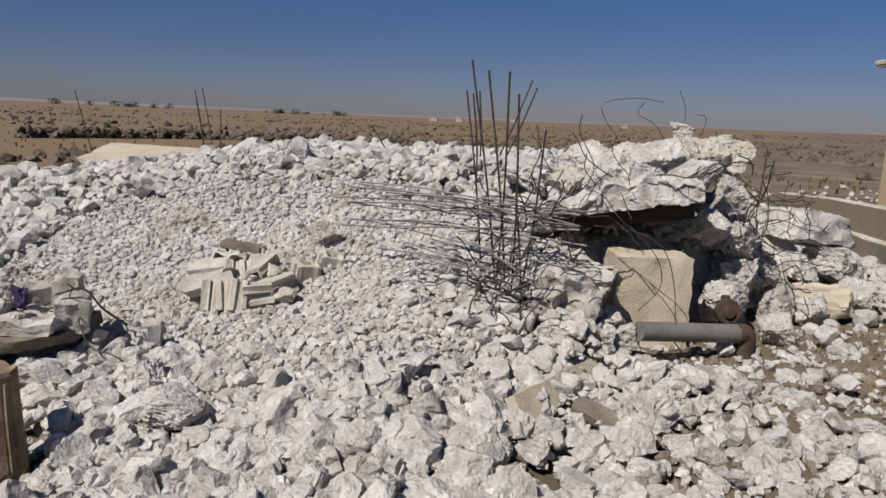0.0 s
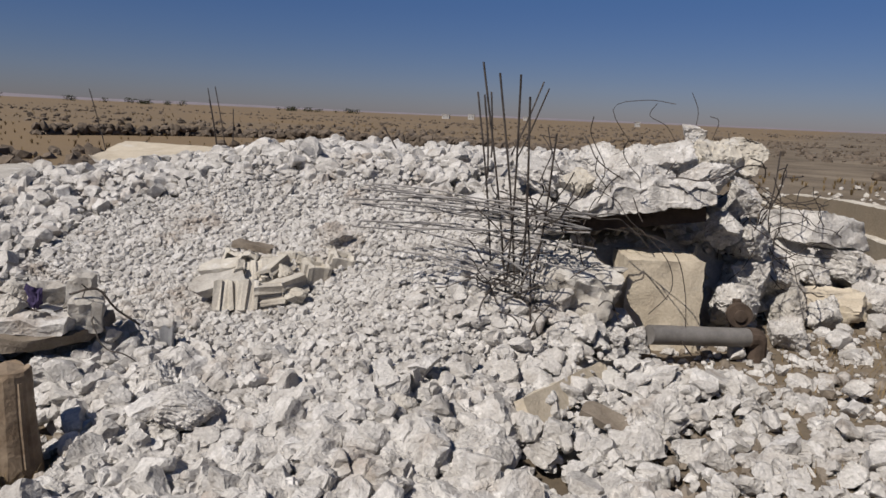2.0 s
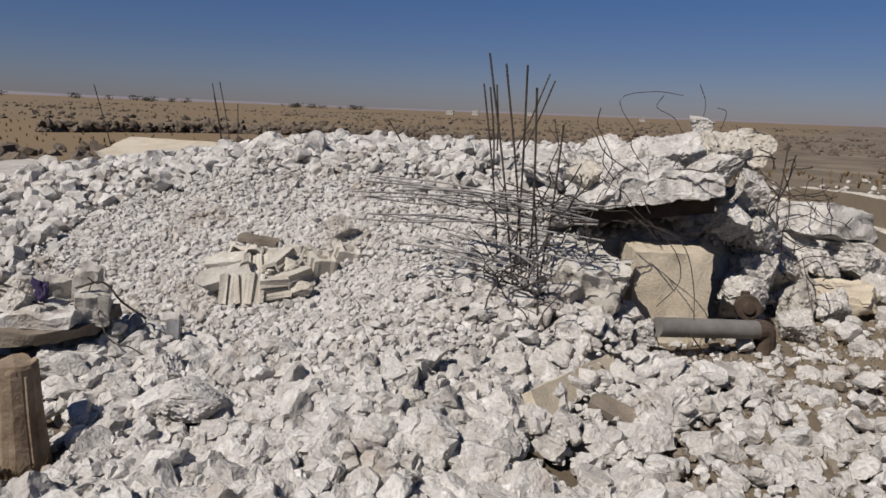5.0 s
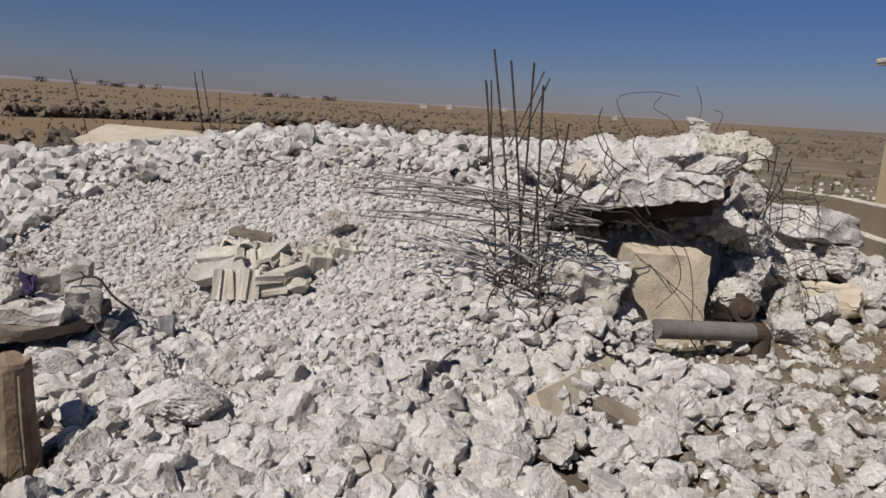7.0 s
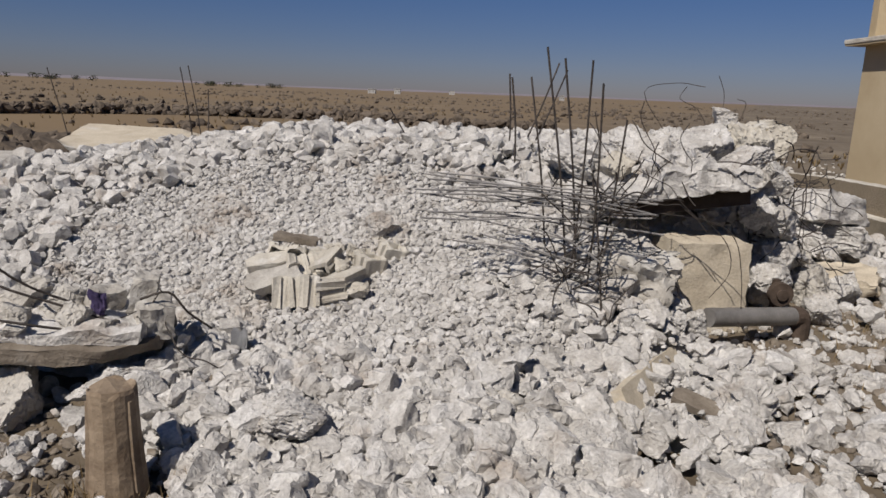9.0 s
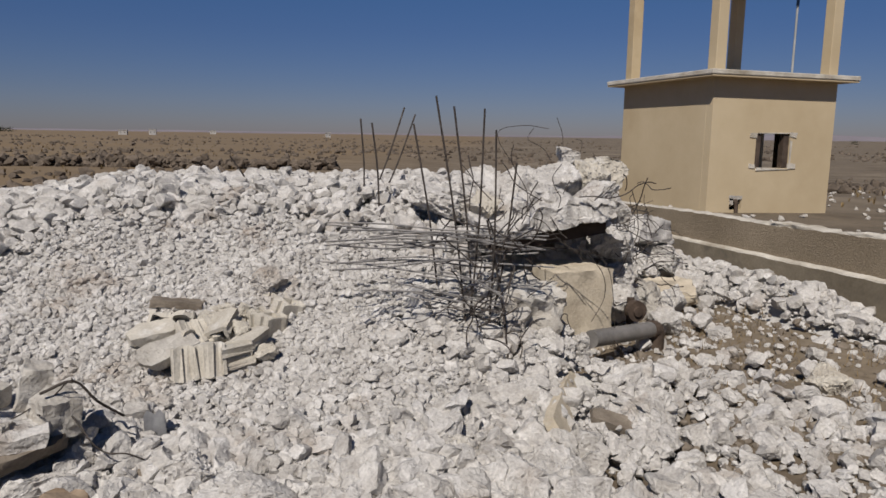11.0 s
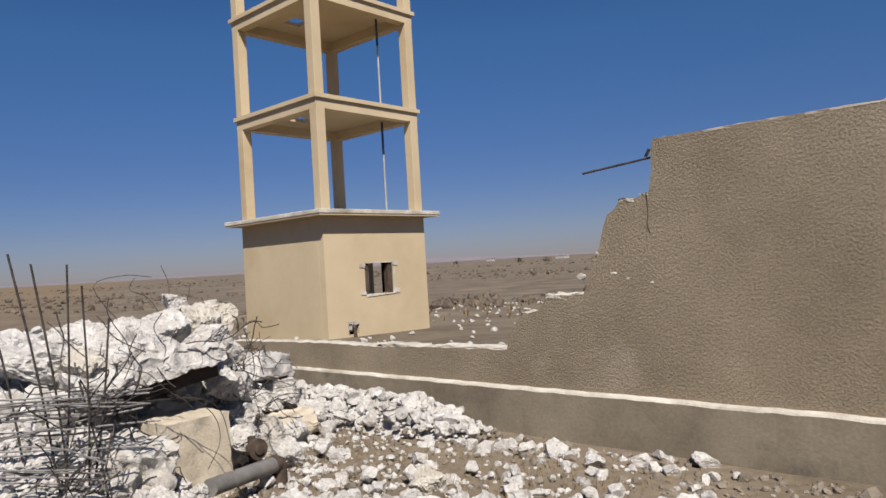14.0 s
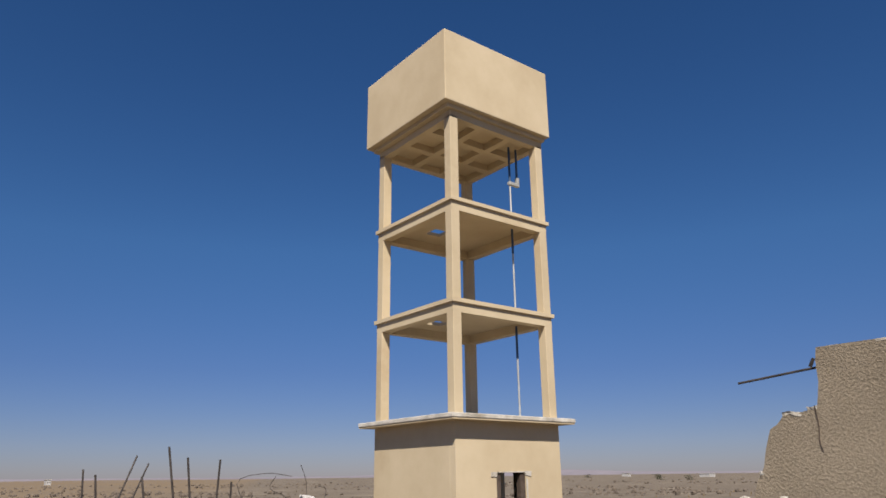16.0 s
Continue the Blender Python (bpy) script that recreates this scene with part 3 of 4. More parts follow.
def build_tower():
    cx, cy = 1.65, 1.67
    t = empty("water_tower", (cx, cy, -0.1), "tall tan plastered concrete water tower on open columns", "water tower")

    def add(name, bm, mat, label="", parent=t):
        ob = part(name, bm, mat, parent, label)
        ob.matrix_parent_inverse = t.matrix_world.inverted() if parent is t else Matrix()
        return ob

    h, w = 1.70, 0.2
    lo, hi = -1.1, 2.9
    fx, fy = cx - h, cy - h
    # front wall with the window and the small broken hole
    front = bmesh.new()
    win = (1.17 - fx, 2.11 - fx, 0.94, 1.70)
    xs = [0, 0.62, 0.94, win[0], win[1], 2 * h]
    zs = [lo, 0.02, 0.30, win[2], win[3], hi]
    for i in range(5):
        for k in range(5):
            if (i == 3 and k == 3) or (i == 1 and k == 1):
                continue
            box(front, (fx + xs[i], fy, zs[k]), (fx + xs[i + 1], fy + w, zs[k + 1]))
    bmesh.ops.remove_doubles(front, verts=front.verts[:], dist=0.0005)
    add("front_wall", front, PLASTER)
    add("side_wall", boxes(((fx, fy + w, lo), (fx + w, cy + h, hi)), bevel=0.012), PLASTER)
    east = boxes(((cx + h - w, fy + w, lo), (cx + h, 1.52, hi)), ((cx + h - w, 2.08, lo), (cx + h, cy + h, hi)), ((cx + h - w, 1.52, lo), (cx + h, 2.08, 0.80)), ((cx + h - w, 1.52, 1.75), (cx + h, 2.08, hi)))
    add("side_wall", east, PLASTER)
    add("back_wall", boxes(((fx + w, cy + h - w, lo), (cx + h - w, cy + h, hi))), PLASTER)
    # knocked-out plaster round the window: pale lumps at the corners and a pale sill
    r = random.Random(3)
    trim = bmesh.new()
    for x, z, sx, sz in ((1.09, 1.66, 0.17, 0.10), (2.19, 1.68, 0.20, 0.10), (1.09, 0.98, 0.15, 0.09), (2.20, 0.97, 0.20, 0.13), (1.66, 0.918, 0.9, 0.035), (2.14, 1.30, 0.06, 0.5), (1.64, 1.712, 0.86, 0.015)):
        for v in box(trim, (x - sx / 2, fy - 0.018, z - sz / 2), (x + sx / 2, fy + 0.10, z + sz / 2)):
            v.co += Vector((r.uniform(-1, 1) * 0.02, 0, r.uniform(-1, 1) * 0.02))
    add("window_surround", trim, CEMENT, "chipped pale cement round the window")
    for x in (1.24, 2.03):
        add("window_jamb", boxes(((x - 0.075, fy + 0.02, 0.945), (x + 0.075, fy + 0.16, 1.695))), RUST, "dark rusty window jamb")
    patch = bmesh.new()
    for x, z, sx, sz in ((0.62, 0.30, 0.34, 0.08), (0.52, 0.20, 0.10, 0.16)):
        for v in box(patch, (x - sx / 2 + 0.1, fy - 0.015, z - sz / 2), (x + sx / 2 + 0.1, fy + 0.08, z + sz / 2)):
            v.co += Vector((r.uniform(-1, 1) * 0.03, 0, r.uniform(-1, 1) * 0.03))
    add("broken_plaster", patch, CONCRETE)
    add("pipe_stub", tube([(0.70, fy + 0.16, 0.22), (0.70, fy - 0.03, 0.22), (0.72, fy - 0.05, 0.10), (0.72, fy - 0.05, -0.25)], 0.045, 8), RUST, "rusty pipe elbow")
    # roof slab of the room
    c = 2.02
    add("roof_slab", boxes(((cx - c, cy - c, 2.9), (cx + c, cy + c, 3.0)), bevel=0.015), CEMENT, "projecting pale concrete slab")
    add("roof_slab_base", boxes(((cx - c + 0.02, cy - c + 0.02, 2.86), (cx + c - 0.02, cy + c - 0.02, 2.898))), PLASTER)
    # three storeys of columns with ring beams and slabs
    q, s = 1.69, 0.26
    for z0, z1 in ((3.0, 5.42), (5.76, 8.06), (8.40, 10.72)):
        for ix in (-1, 1):
            for iy in (-1, 1):
                x, y = cx + ix * (q - s / 2), cy + iy * (q - s / 2)
                add("column", boxes(((x - s / 2, y - s / 2, z0), (x + s / 2, y + s / 2, z1)), bevel=0.012), PLASTER)
    for z in (5.75, 8.39):
        beams = boxes(((cx - q, cy - q, z - 0.34), (cx + q, cy - q + 0.25, z - 0.10)), ((cx - q, cy + q - 0.25, z - 0.34), (cx + q, cy + q, z - 0.10)), ((cx - q, cy - q + 0.25, z - 0.34), (cx - q + 0.25, cy + q - 0.25, z - 0.10)), ((cx + q - 0.25, cy - q + 0.25, z - 0.34), (cx + q, cy + q - 0.25, z - 0.10)))
        add("ring_beam", beams, PLASTER)
        # floor slab with a square manhole
        o = 1.75
        hx0, hx1, hy0, hy1 = 1.0, 1.5, 2.0, 2.5
        add("floor_slab", boxes(((cx - o, cy - o, z - 0.10), (hx0, cy + o, z)), ((hx1, cy - o, z - 0.10), (cx + o, cy + o, z)), ((hx0, cy - o, z - 0.10), (hx1, hy0, z)), ((hx0, hy1, z - 0.10), (hx1, cy + o, z))), PLASTER)
    # tank: walls, a stepped soffit and a grid of ribs below
    k = 1.92
    add("tank", boxes(((cx - k - 0.1, cy - k, 10.97), (cx + k - 0.1, cy + k, 13.09)), bevel=0.02), PLASTER, "square closed water tank")
    g = 1.79
    add("tank_soffit", boxes(((cx - g - 0.06, cy - g, 10.86), (cx + g - 0.06, cy + g, 10.975)), bevel=0.012), PLASTER)
    ribs = []
    for i in range(4):
        a = cx - q + i * (2 * q - 0.22) / 3
        ribs.append(((a, cy - q, 10.66), (a + 0.22, cy + q, 10.865)))
    for rib in ribs:
        add("soffit_rib", boxes(rib, bevel=0.006), PLASTER)
    cross = []
    for i in range(4):
        b = cy - q + i * (2 * q - 0.22) / 3
        for j in range(3):
            a = cx - q + j * (2 * q - 0.22) / 3 + 0.22
            cross.append(((a, b, 10.664), (a + (2 * q - 0.22) / 3 - 0.22, b + 0.22, 10.865)))
    for rib in cross:
        add("soffit_rib", boxes(rib), PLASTER)
    # pipes hanging through the floors, dark blue over the upper length of each storey
    px, py = 2.62, 0.60
    add("down_pipe", tube([(px, py, 3.0), (px, py, 4.6)], 0.025, 8), PALEPIPE, "thin pale pipe")
    add("down_pipe", tube([(px, py, 4.6), (px, py, 5.45)], 0.032, 8), BLUEPIPE, "dark blue upper length of the pipe")
    add("down_pipe", tube([(px, py, 5.75), (px, py, 7.5)], 0.025, 8), PALEPIPE)
    add("down_pipe", tube([(px, py, 7.5), (px, py, 8.3)], 0.032, 8), BLUEPIPE)
    add("down_pipe", tube([(px, py, 8.39), (px, py, 9.6)], 0.025, 8), PALEPIPE)
    add("down_pipe", tube([(px, py, 9.6), (px, py, 10.75)], 0.032, 8), BLUEPIPE)
    add("down_pipe", tube([(px + 0.28, py, 9.72), (px + 0.28, py, 10.75)], 0.032, 8), BLUEPIPE)
    # the tower stands beyond the yard wall
    add("pipe_valve", boxes(((px - 0.06, py - 0.05, 9.56), (px + 0.34, py + 0.05, 9.66)), ((px + 0.24, py - 0.05, 9.66), (px + 0.34, py + 0.05, 9.84)), bevel=0.015), PALEPIPE)

    eye = Vector((-10.509, -13.04, 1.552))
    t.matrix_basis = Matrix.Translation(eye) @ Matrix.Scale(1 / 1.5, 4) @ Matrix.Translation(-eye) @ t.matrix_basis


build_tower()


# ---- utility pole behind the wall ----
pole = part("utility_pole", tube([(-1.06, -12.20, -0.3), (-1.12, -12.04, 9.2)], 0.125, 14, 1, 0.75), POLEWOOD, smooth=True)
tagged(pole, "weathered brown wooden utility pole behind the wall", "pole")


# ---- the collapsed roof slab on the heap's edge ----
def set_block(name, size, at, turn, mat, seed, label, category, amount=0.02, clip=0.0, cuts=6, group="", bulge=0.0):
    ob = part(name, rough_block(size, seed, max(cuts, 9), amount, clip, bulge), mat, smooth=True)
    ob.matrix_world = pose(*at, *turn)
    return tagged(ob, label, category, group)


def lump(at, size, seed, mat=RUBBLE, label="large pale broken concrete lump on the collapsed slab", squash=(1, 1, 1), rounded=0.0):
    v, f = stone_shape(5, seed, rounded)
    ob = new("concrete_lump", from_arrays("concrete_lump", v * np.array(squash), f, mat, True))
    r = random.Random(seed)
    ob.matrix_world = Matrix.Translation(at) @ Matrix(turn_matrix(r).tolist()).to_4x4() @ Matrix.Scale(size, 4)
    return tagged(ob, label, "rubble")


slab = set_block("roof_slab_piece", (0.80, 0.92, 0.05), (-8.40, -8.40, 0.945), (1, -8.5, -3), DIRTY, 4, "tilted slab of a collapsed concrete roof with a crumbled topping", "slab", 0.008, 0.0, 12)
topping = part("topping", crumbled((0.84, 1.06, 0.10), 5, 56, 0.035, 0.10), RUBBLE, slab, "crumbled white concrete topping", True)
topping.location = (0.01, -0.03, 0.03)
board = part("formwork_board", rough_block((0.80, 0.022, 0.085), 7, 8, 0.004), DARKWOOD, slab, "dark brown board along the slab's edge")
board.location = (0, -0.473, -0.02)
set_block("concrete_block", (0.43, 0.40, 0.58), (-8.265, -8.85, 0.43), (0, 0, 3), BLOCK, 6, "cream plastered concrete column stub under the slab", "block", 0.014, 0.1, 14)
set_block("broken_beam", (0.40, 0.36, 0.40), (-8.76, -9.20, 0.50), (8, 12, -12), CONCRETE, 8, "broken concrete beam end with a rough dark face", "block", 0.045, 0.5, 16)
for n, (at, size) in enumerate([((-8.54, -9.24, 0.40), 0.20), ((-8.44, -9.33, 0.33), 0.16), ((-8.58, -9.38, 0.36), 0.19), ((-8.70, -9.42, 0.40), 0.17)]):
    lump(at, size, 540 + n, RUBBLE, "pale broken concrete lump against the column stub")
# backing blocks added to close the rear of the hollow so it stays dark
set_block("wall_stub", (0.26, 0.5, 0.62), (-8.05, -8.15, 0.62), (0, 4, 10), CONCRETE, 9, "concrete backing added behind the slab's hollow to keep it dark", "block", 0.03, 0.3)
set_block("wall_stub", (0.9, 0.25, 0.75), (-8.55, -7.95, 0.65), (0, 0, 14), CONCRETE, 10, "concrete backing added behind the slab's hollow to keep it dark", "block", 0.03, 0.3)
for n, (at, size) in enumerate([((-8.0, -8.32, 1.40), 0.17), ((-7.90, -8.42, 1.25), 0.29), ((-7.72, -8.30, 1.29), 0.25), ((-8.18, -8.42, 1.18), 0.34), ((-8.32, -8.15, 1.20), 0.30), ((-8.52, -8.10, 1.16), 0.28), ((-8.30, -8.66, 1.11), 0.28), ((-8.08, -8.76, 1.10), 0.26), ((-8.52, -8.78, 1.09), 0.24), ((-8.72, -8.52, 1.07), 0.22), ((-7.86, -8.62, 0.86), 0.22), ((-7.72, -8.52, 1.03), 0.24), ((-7.62, -8.42, 0.76), 0.26), ((-8.75, -8.25, 1.09), 0.27), ((-8.95, -8.2, 1.12), 0.30), ((-7.75, -8.6, 0.40), 0.30), ((-7.60, -8.40, 0.50), 0.34), ((-7.68, -8.2, 0.86), 0.36)]):
    lump(at, size, 500 + n, CREAM if n in (1, 2, 9) else RUBBLE)
set_block("roof_slab_piece", (0.66, 0.50, 0.22), (-6.80, -7.40, 0.72), (-8, 9, 18), RUBBLE, 14, "thick broken slab piece leaning beside the yard wall", "slab", 0.03, 0.5, 18)
set_block("roof_slab_piece", (0.46, 0.36, 0.13), (-6.95, -8.10, 0.30), (14, -10, -30), BLOCK, 15, "thick tilted tan slab piece on the ground", "slab", 0.03, 0.5, 12)
for n, (at, size) in enumerate([((-6.9, -7.7, 0.42), 0.36), ((-7.2, -7.9, 0.36), 0.34), ((-7.35, -7.75, 0.5), 0.4), ((-6.6, -7.5, 0.45), 0.4), ((-7.1, -7.45, 0.5), 0.45), ((-6.55, -7.95, 0.32), 0.28), ((-7.32, -8.38, 0.31), 0.26), ((-7.45, -8.8, 0.26), 0.2), ((-7.05, -8.35, 0.30), 0.22), ((-7.45, -8.05, 0.45), 0.36)]):
    lump(at, size, 560 + n, CONCRETE if n in (1, 6) else RUBBLE, "pale concrete lump among rubble beside the yard wall")
pipe = part("steel_pipe", tube([(-8.38, -9.37, 0.385), (-7.74, -9.09, 0.325)], 0.052, 18, 1), PIPE, smooth=True)
part("elbow", tube([(-7.80, -9.115, 0.33), (-7.745, -9.095, 0.32), (-7.735, -9.09, 0.26), (-7.735, -9.09, 0.10)], 0.058, 14, 4), RUST, pipe, "rusty elbow turned down")
tagged(pipe, "short length of grey steel pipe lying on rubble", "pipe")
valve = empty("flanged_pipe", (-7.80, -8.92, 0.2), "upright rusty pipe with a round flange", "pipe")
for name, bm in (("pipe_body", tube([(-7.80, -8.90, 0.10), (-7.80, -8.89, 0.49)], 0.026, 12, 1)), ("flange", tube([(-7.80, -8.93, 0.415), (-7.80, -8.975, 0.415)], 0.07, 20, 1)), ("flange_neck", tube([(-7.80, -8.88, 0.415), (-7.80, -8.99, 0.415)], 0.034, 14, 1))):
    ob = part(name, bm, RUST, valve, smooth=False)
    ob.matrix_parent_inverse = valve.matrix_world.inverted()


# ---- bars and wires ----
def bar(points, r=0.0055, mat=REBAR, label="thin rusty reinforcing bar bent upright from the rubble", name="rebar", group="rebars", fine=4):
    return tagged(part(name, tube(points, r, 6, fine), mat), label, "rebar", group)


for tip, foot in (((-9.315, -9.287, 1.74), (-9.13, -9.30, 0.72)), ((-9.228, -9.322, 1.687), (-9.08, -9.28, 0.72)), ((-9.123, -9.487, 1.673), (-9.14, -9.36, 0.70)), ((-9.074, -9.525, 1.568), (-9.06, -9.44, 0.62)), ((-8.933, -9.475, 1.40), (-9.02, -9.36, 0.66)), ((-9.35, -9.0, 1.60), (-9.22, -9.1, 0.8)), ((-9.06, -9.40, 1.10), (-9.00, -9.62, 0.50))):
    foot = (foot[0], foot[1], foot[2] - 0.22)
    mid = [(a + b) / 2 + d for a, b, d in zip(tip, foot, (0.012, -0.01, 0))]
    bar([tip, mid, foot])
for tip, foot in (((-9.351, -8.0, 1.62), (-9.30, -8.0, 0.95)), ((-8.92, -7.3, 1.76), (-9.25, -7.4, 0.95)), ((-8.887, -7.492, 1.70), (-9.2, -7.5, 0.95)), ((-9.32, -7.5, 1.66), (-9.3, -7.5, 0.95)), ((-10.25, -6.9, 1.36), (-10.05, -6.9, 1.0)), ((-7.05, -7.2, 1.30), (-7.16, -7.35, 0.7)), ((-6.95, -7.1, 1.12), (-7.2, -7.4, 0.75)), ((-12.75, -4.72, 1.68), (-12.62, -4.72, 0.7)), ((-12.70, -4.8, 1.55), (-12.6, -4.8, 0.7)), ((-12.66, -4.72, 1.7), (-12.52, -4.72, 0.7)), ((-12.45, -4.7, 1.45), (-12.48, -4.75, 0.7)), ((-14.3, -4.6, 1.62), (-14.05, -4.6, 0.5))):
    bar([tip, [(a + b) / 2 + d for a, b, d in zip(tip, foot, (0.015, 0, 0))], foot], 0.0065)
r = random.Random(21)
# a loose bundle of long bars lying across the heap
for n in range(16):
    a = Vector((-9.86 + r.uniform(-0.1, 0.35), -9.38 + r.uniform(-0.25, 0.3), 0))
    b = Vector((-8.80 + r.uniform(-0.2, 0.12), -9.36 + r.uniform(-0.15, 0.15), 0))
    a.z, b.z = 1.13 - 0.015 * n + r.uniform(-0.06, 0.03), 0.99 - 0.010 * n + r.uniform(-0.05, 0.05)
    mids = [a.lerp(b, t) + Vector((0, r.uniform(-0.03, 0.03), r.uniform(-0.02, 0.03))) for t in (0.3, 0.55, 0.8)]
    bar([a, *mids, b], 0.0048, WIRE, "long grey dusty reinforcing bar lying across the heap")
for n in range(7):
    a = Vector((-9.68 + r.uniform(-0.1, 0.3), -9.48 + r.uniform(-0.1, 0.1), 0.90 - 0.03 * n))
    b = Vector((-8.95 + r.uniform(-0.1, 0.15), -9.52 + r.uniform(-0.1, 0.1), 0.74 - 0.025 * n))
    bar([a, a.lerp(b, 0.5) + Vector((0, 0, r.uniform(-0.02, 0.04))), b], 0.0048, WIRE, "long grey dusty reinforcing bar lying across the heap")


def tangle(at, spread, count, length, label, rad=0.003, mat=REBAR, lift=0.0):
    """Bent wires that spring from one spot."""
    base = empty("wire_tangle", at, label, "wire")
    for _ in range(count):
        p = Vector(at) + Vector((r.gauss(0, spread[0]), r.gauss(0, spread[1]), r.gauss(0, spread[2])))
        d = Vector((r.gauss(0, 1), r.gauss(0, 1), r.gauss(lift, 0.8))).normalized()
        pts = [p.copy()]
        for _ in range(r.randint(3, 6)):
            d = (d + Vector((r.gauss(0, 0.32), r.gauss(0, 0.32), r.gauss(0, 0.3)))).normalized()
            p = p + d * length * r.uniform(0.6, 1.3)
            pts.append(p.copy())
        ob = part("wire", tube(pts, rad * r.uniform(0.8, 1.4), 5, 4), mat, base)
        ob.matrix_parent_inverse = base.matrix_world.inverted()


tangle((-9.05, -9.42, 0.82), (0.10, 0.08, 0.10), 20, 0.07, "snarl of bent rusty wires and bars in rubble")
tangle((-8.90, -9.30, 0.95), (0.10, 0.07, 0.06), 16, 0.07, "snarl of bent rusty wires and bars in rubble")
tangle((-9.10, -9.62, 0.58), (0.14, 0.06, 0.06), 14, 0.06, "snarl of bent rusty wires and bars in rubble")
tangle((-8.65, -8.90, 1.12), (0.16, 0.12, 0.04), 16, 0.09, "loose wires over the edge of the slab")
tangle((-7.62, -8.40, 0.95), (0.10, 0.15, 0.16), 26, 0.09, "hanging rusty wires beside the collapsed slab")
tangle((-7.45, -8.20, 0.62), (0.20, 0.15, 0.12), 24, 0.10, "hanging rusty wires beside the collapsed slab")
tangle((-7.0, -7.6, 0.85), (0.20, 0.12, 0.08), 14, 0.10, "thin bent wires over the broken slab piece")
tangle((-8.55, -9.45, 0.42), (0.12, 0.08, 0.06), 4, 0.06, "thin bent wires in front of the block")
for pts in ([(-8.62, -9.15, 0.90), (-8.40, -9.30, 0.89), (-8.27, -9.33, 0.80), (-8.20, -9.30, 0.60), (-8.18, -9.30, 0.42)], [(-8.46, -9.3, 0.93), (-8.32, -9.35, 0.78), (-8.28, -9.33, 0.62), (-8.4, -9.4, 0.50)], [(-8.30, -8.2, 1.25), (-8.50, -8.2, 1.55), (-8.28, -8.15, 1.62), (-8.1, -8.2, 1.60)], [(-8.05, -8.25, 1.28), (-8.15, -8.25, 1.45), (-8.26, -8.2, 1.52), (-8.22, -8.2, 1.60)], [(-7.98, -8.2, 1.38), (-7.93, -8.1, 1.55), (-7.98, -8.1, 1.68)], [(-7.86, -8.2, 1.35), (-7.82, -8.2, 1.50), (-7.88, -8.2, 1.53)]):
    bar(pts, 0.0024, REBAR, "thin bent wire sticking up from the rubble", "wire", "bent wires")


# ---- the hollow blocks in the dip ----
def ribbed_block(size=(0.215, 0.135, 0.155), ribs=3):
    """A hollow block with fluted sides and two cores through it."""
    lx, ly, lz = size
    n = 4 * ribs + 1
    xs = [-lx / 2 + lx * k / n for k in range(n + 1)]
    ys = [-ly / 2, -ly / 2 + 0.014, -ly / 2 + 0.034, ly / 2 - 0.034, ly / 2 - 0.014, ly / 2]
    solid = {(i, j) for i in range(n) for j in range(5) if (j in (1, 3)) or (j in (0, 4) and i % 4 < 2) or (j == 2 and i in (0, n // 2, n - 1))}
    bm = bmesh.new()
    made = {}

    def at(i, j, k):
        if (i, j, k) not in made:
            made[i, j, k] = bm.verts.new((xs[i], ys[j], (k - 0.5) * lz))
        return made[i, j, k]

    for i, j in solid:
        bm.faces.new((at(i, j, 0), at(i, j + 1, 0), at(i + 1, j + 1, 0), at(i + 1, j, 0)))
        bm.faces.new((at(i, j, 1), at(i + 1, j, 1), at(i + 1, j + 1, 1), at(i, j + 1, 1)))
        for a, b, near in (((i, j), (i + 1, j), (i, j - 1)), ((i + 1, j), (i + 1, j + 1), (i + 1, j)), ((i + 1, j + 1), (i, j + 1), (i, j + 1)), ((i, j + 1), (i, j), (i - 1, j))):
            if near not in solid:
                bm.faces.new((at(*a, 0), at(*b, 0), at(*b, 1), at(*a, 1)))
    bmesh.ops.recalc_face_normals(bm, faces=bm.faces[:])
    for v in bm.verts:
        v.co += Vector(noise.noise_vector(v.co * 14)) * 0.020 + Vector(noise.noise_vector(v.co * 37)) * 0.008
    return bm


block = part("hollow_block", ribbed_block(), CREAM)
tagged(block, "cream fluted hollow concrete block lying in gravel", "block", "hollow blocks")
spots = [(-10.53, -9.52, 0.555, -20, 0, 10), (-10.36, -9.49, 0.51, -15, 84, 5), (-10.64, -9.12, 0.63, 62, 4, -15), (-10.51, -9.28, 0.60, -62, 5, 22), (-10.37, -9.28, 0.60, -34, 58, 30), (-10.21, -9.23, 0.62, -6, 4, -58), (-10.27, -9.42, 0.54, -24, 76, 30), (-10.10, -9.08, 0.66, -12, 10, -70)]
for n, (x, y, z, a, b, c) in enumerate((x, y, z - 0.065, a, b, c) for x, y, z, a, b, c in spots):
    m = pose(x, y, z, a, b, c)
    if n:
        copy_thing(block, m)
    else:
        block.matrix_world = m
set_block("concrete_plank", (0.28, 0.13, 0.045), (-10.66, -9.47, 0.54), (18, -12, 30), CONCRETE, 31, "flat grey concrete plank with dust in the dip", "plank", 0.010, 0.3, 12)
set_block("concrete_plank", (0.22, 0.15, 0.05), (-10.74, -9.24, 0.57), (10, -8, 14), CREAM, 32, "flat cream block face lying in gravel", "plank", 0.010, 0.3, 10)
set_block("concrete_plank", (0.26, 0.08, 0.04), (-10.62, -9.02, 0.66), (0, 5, -10), DIRTY, 33, "flat brown slab edge in gravel", "plank", 0.010, 0.2, 10)
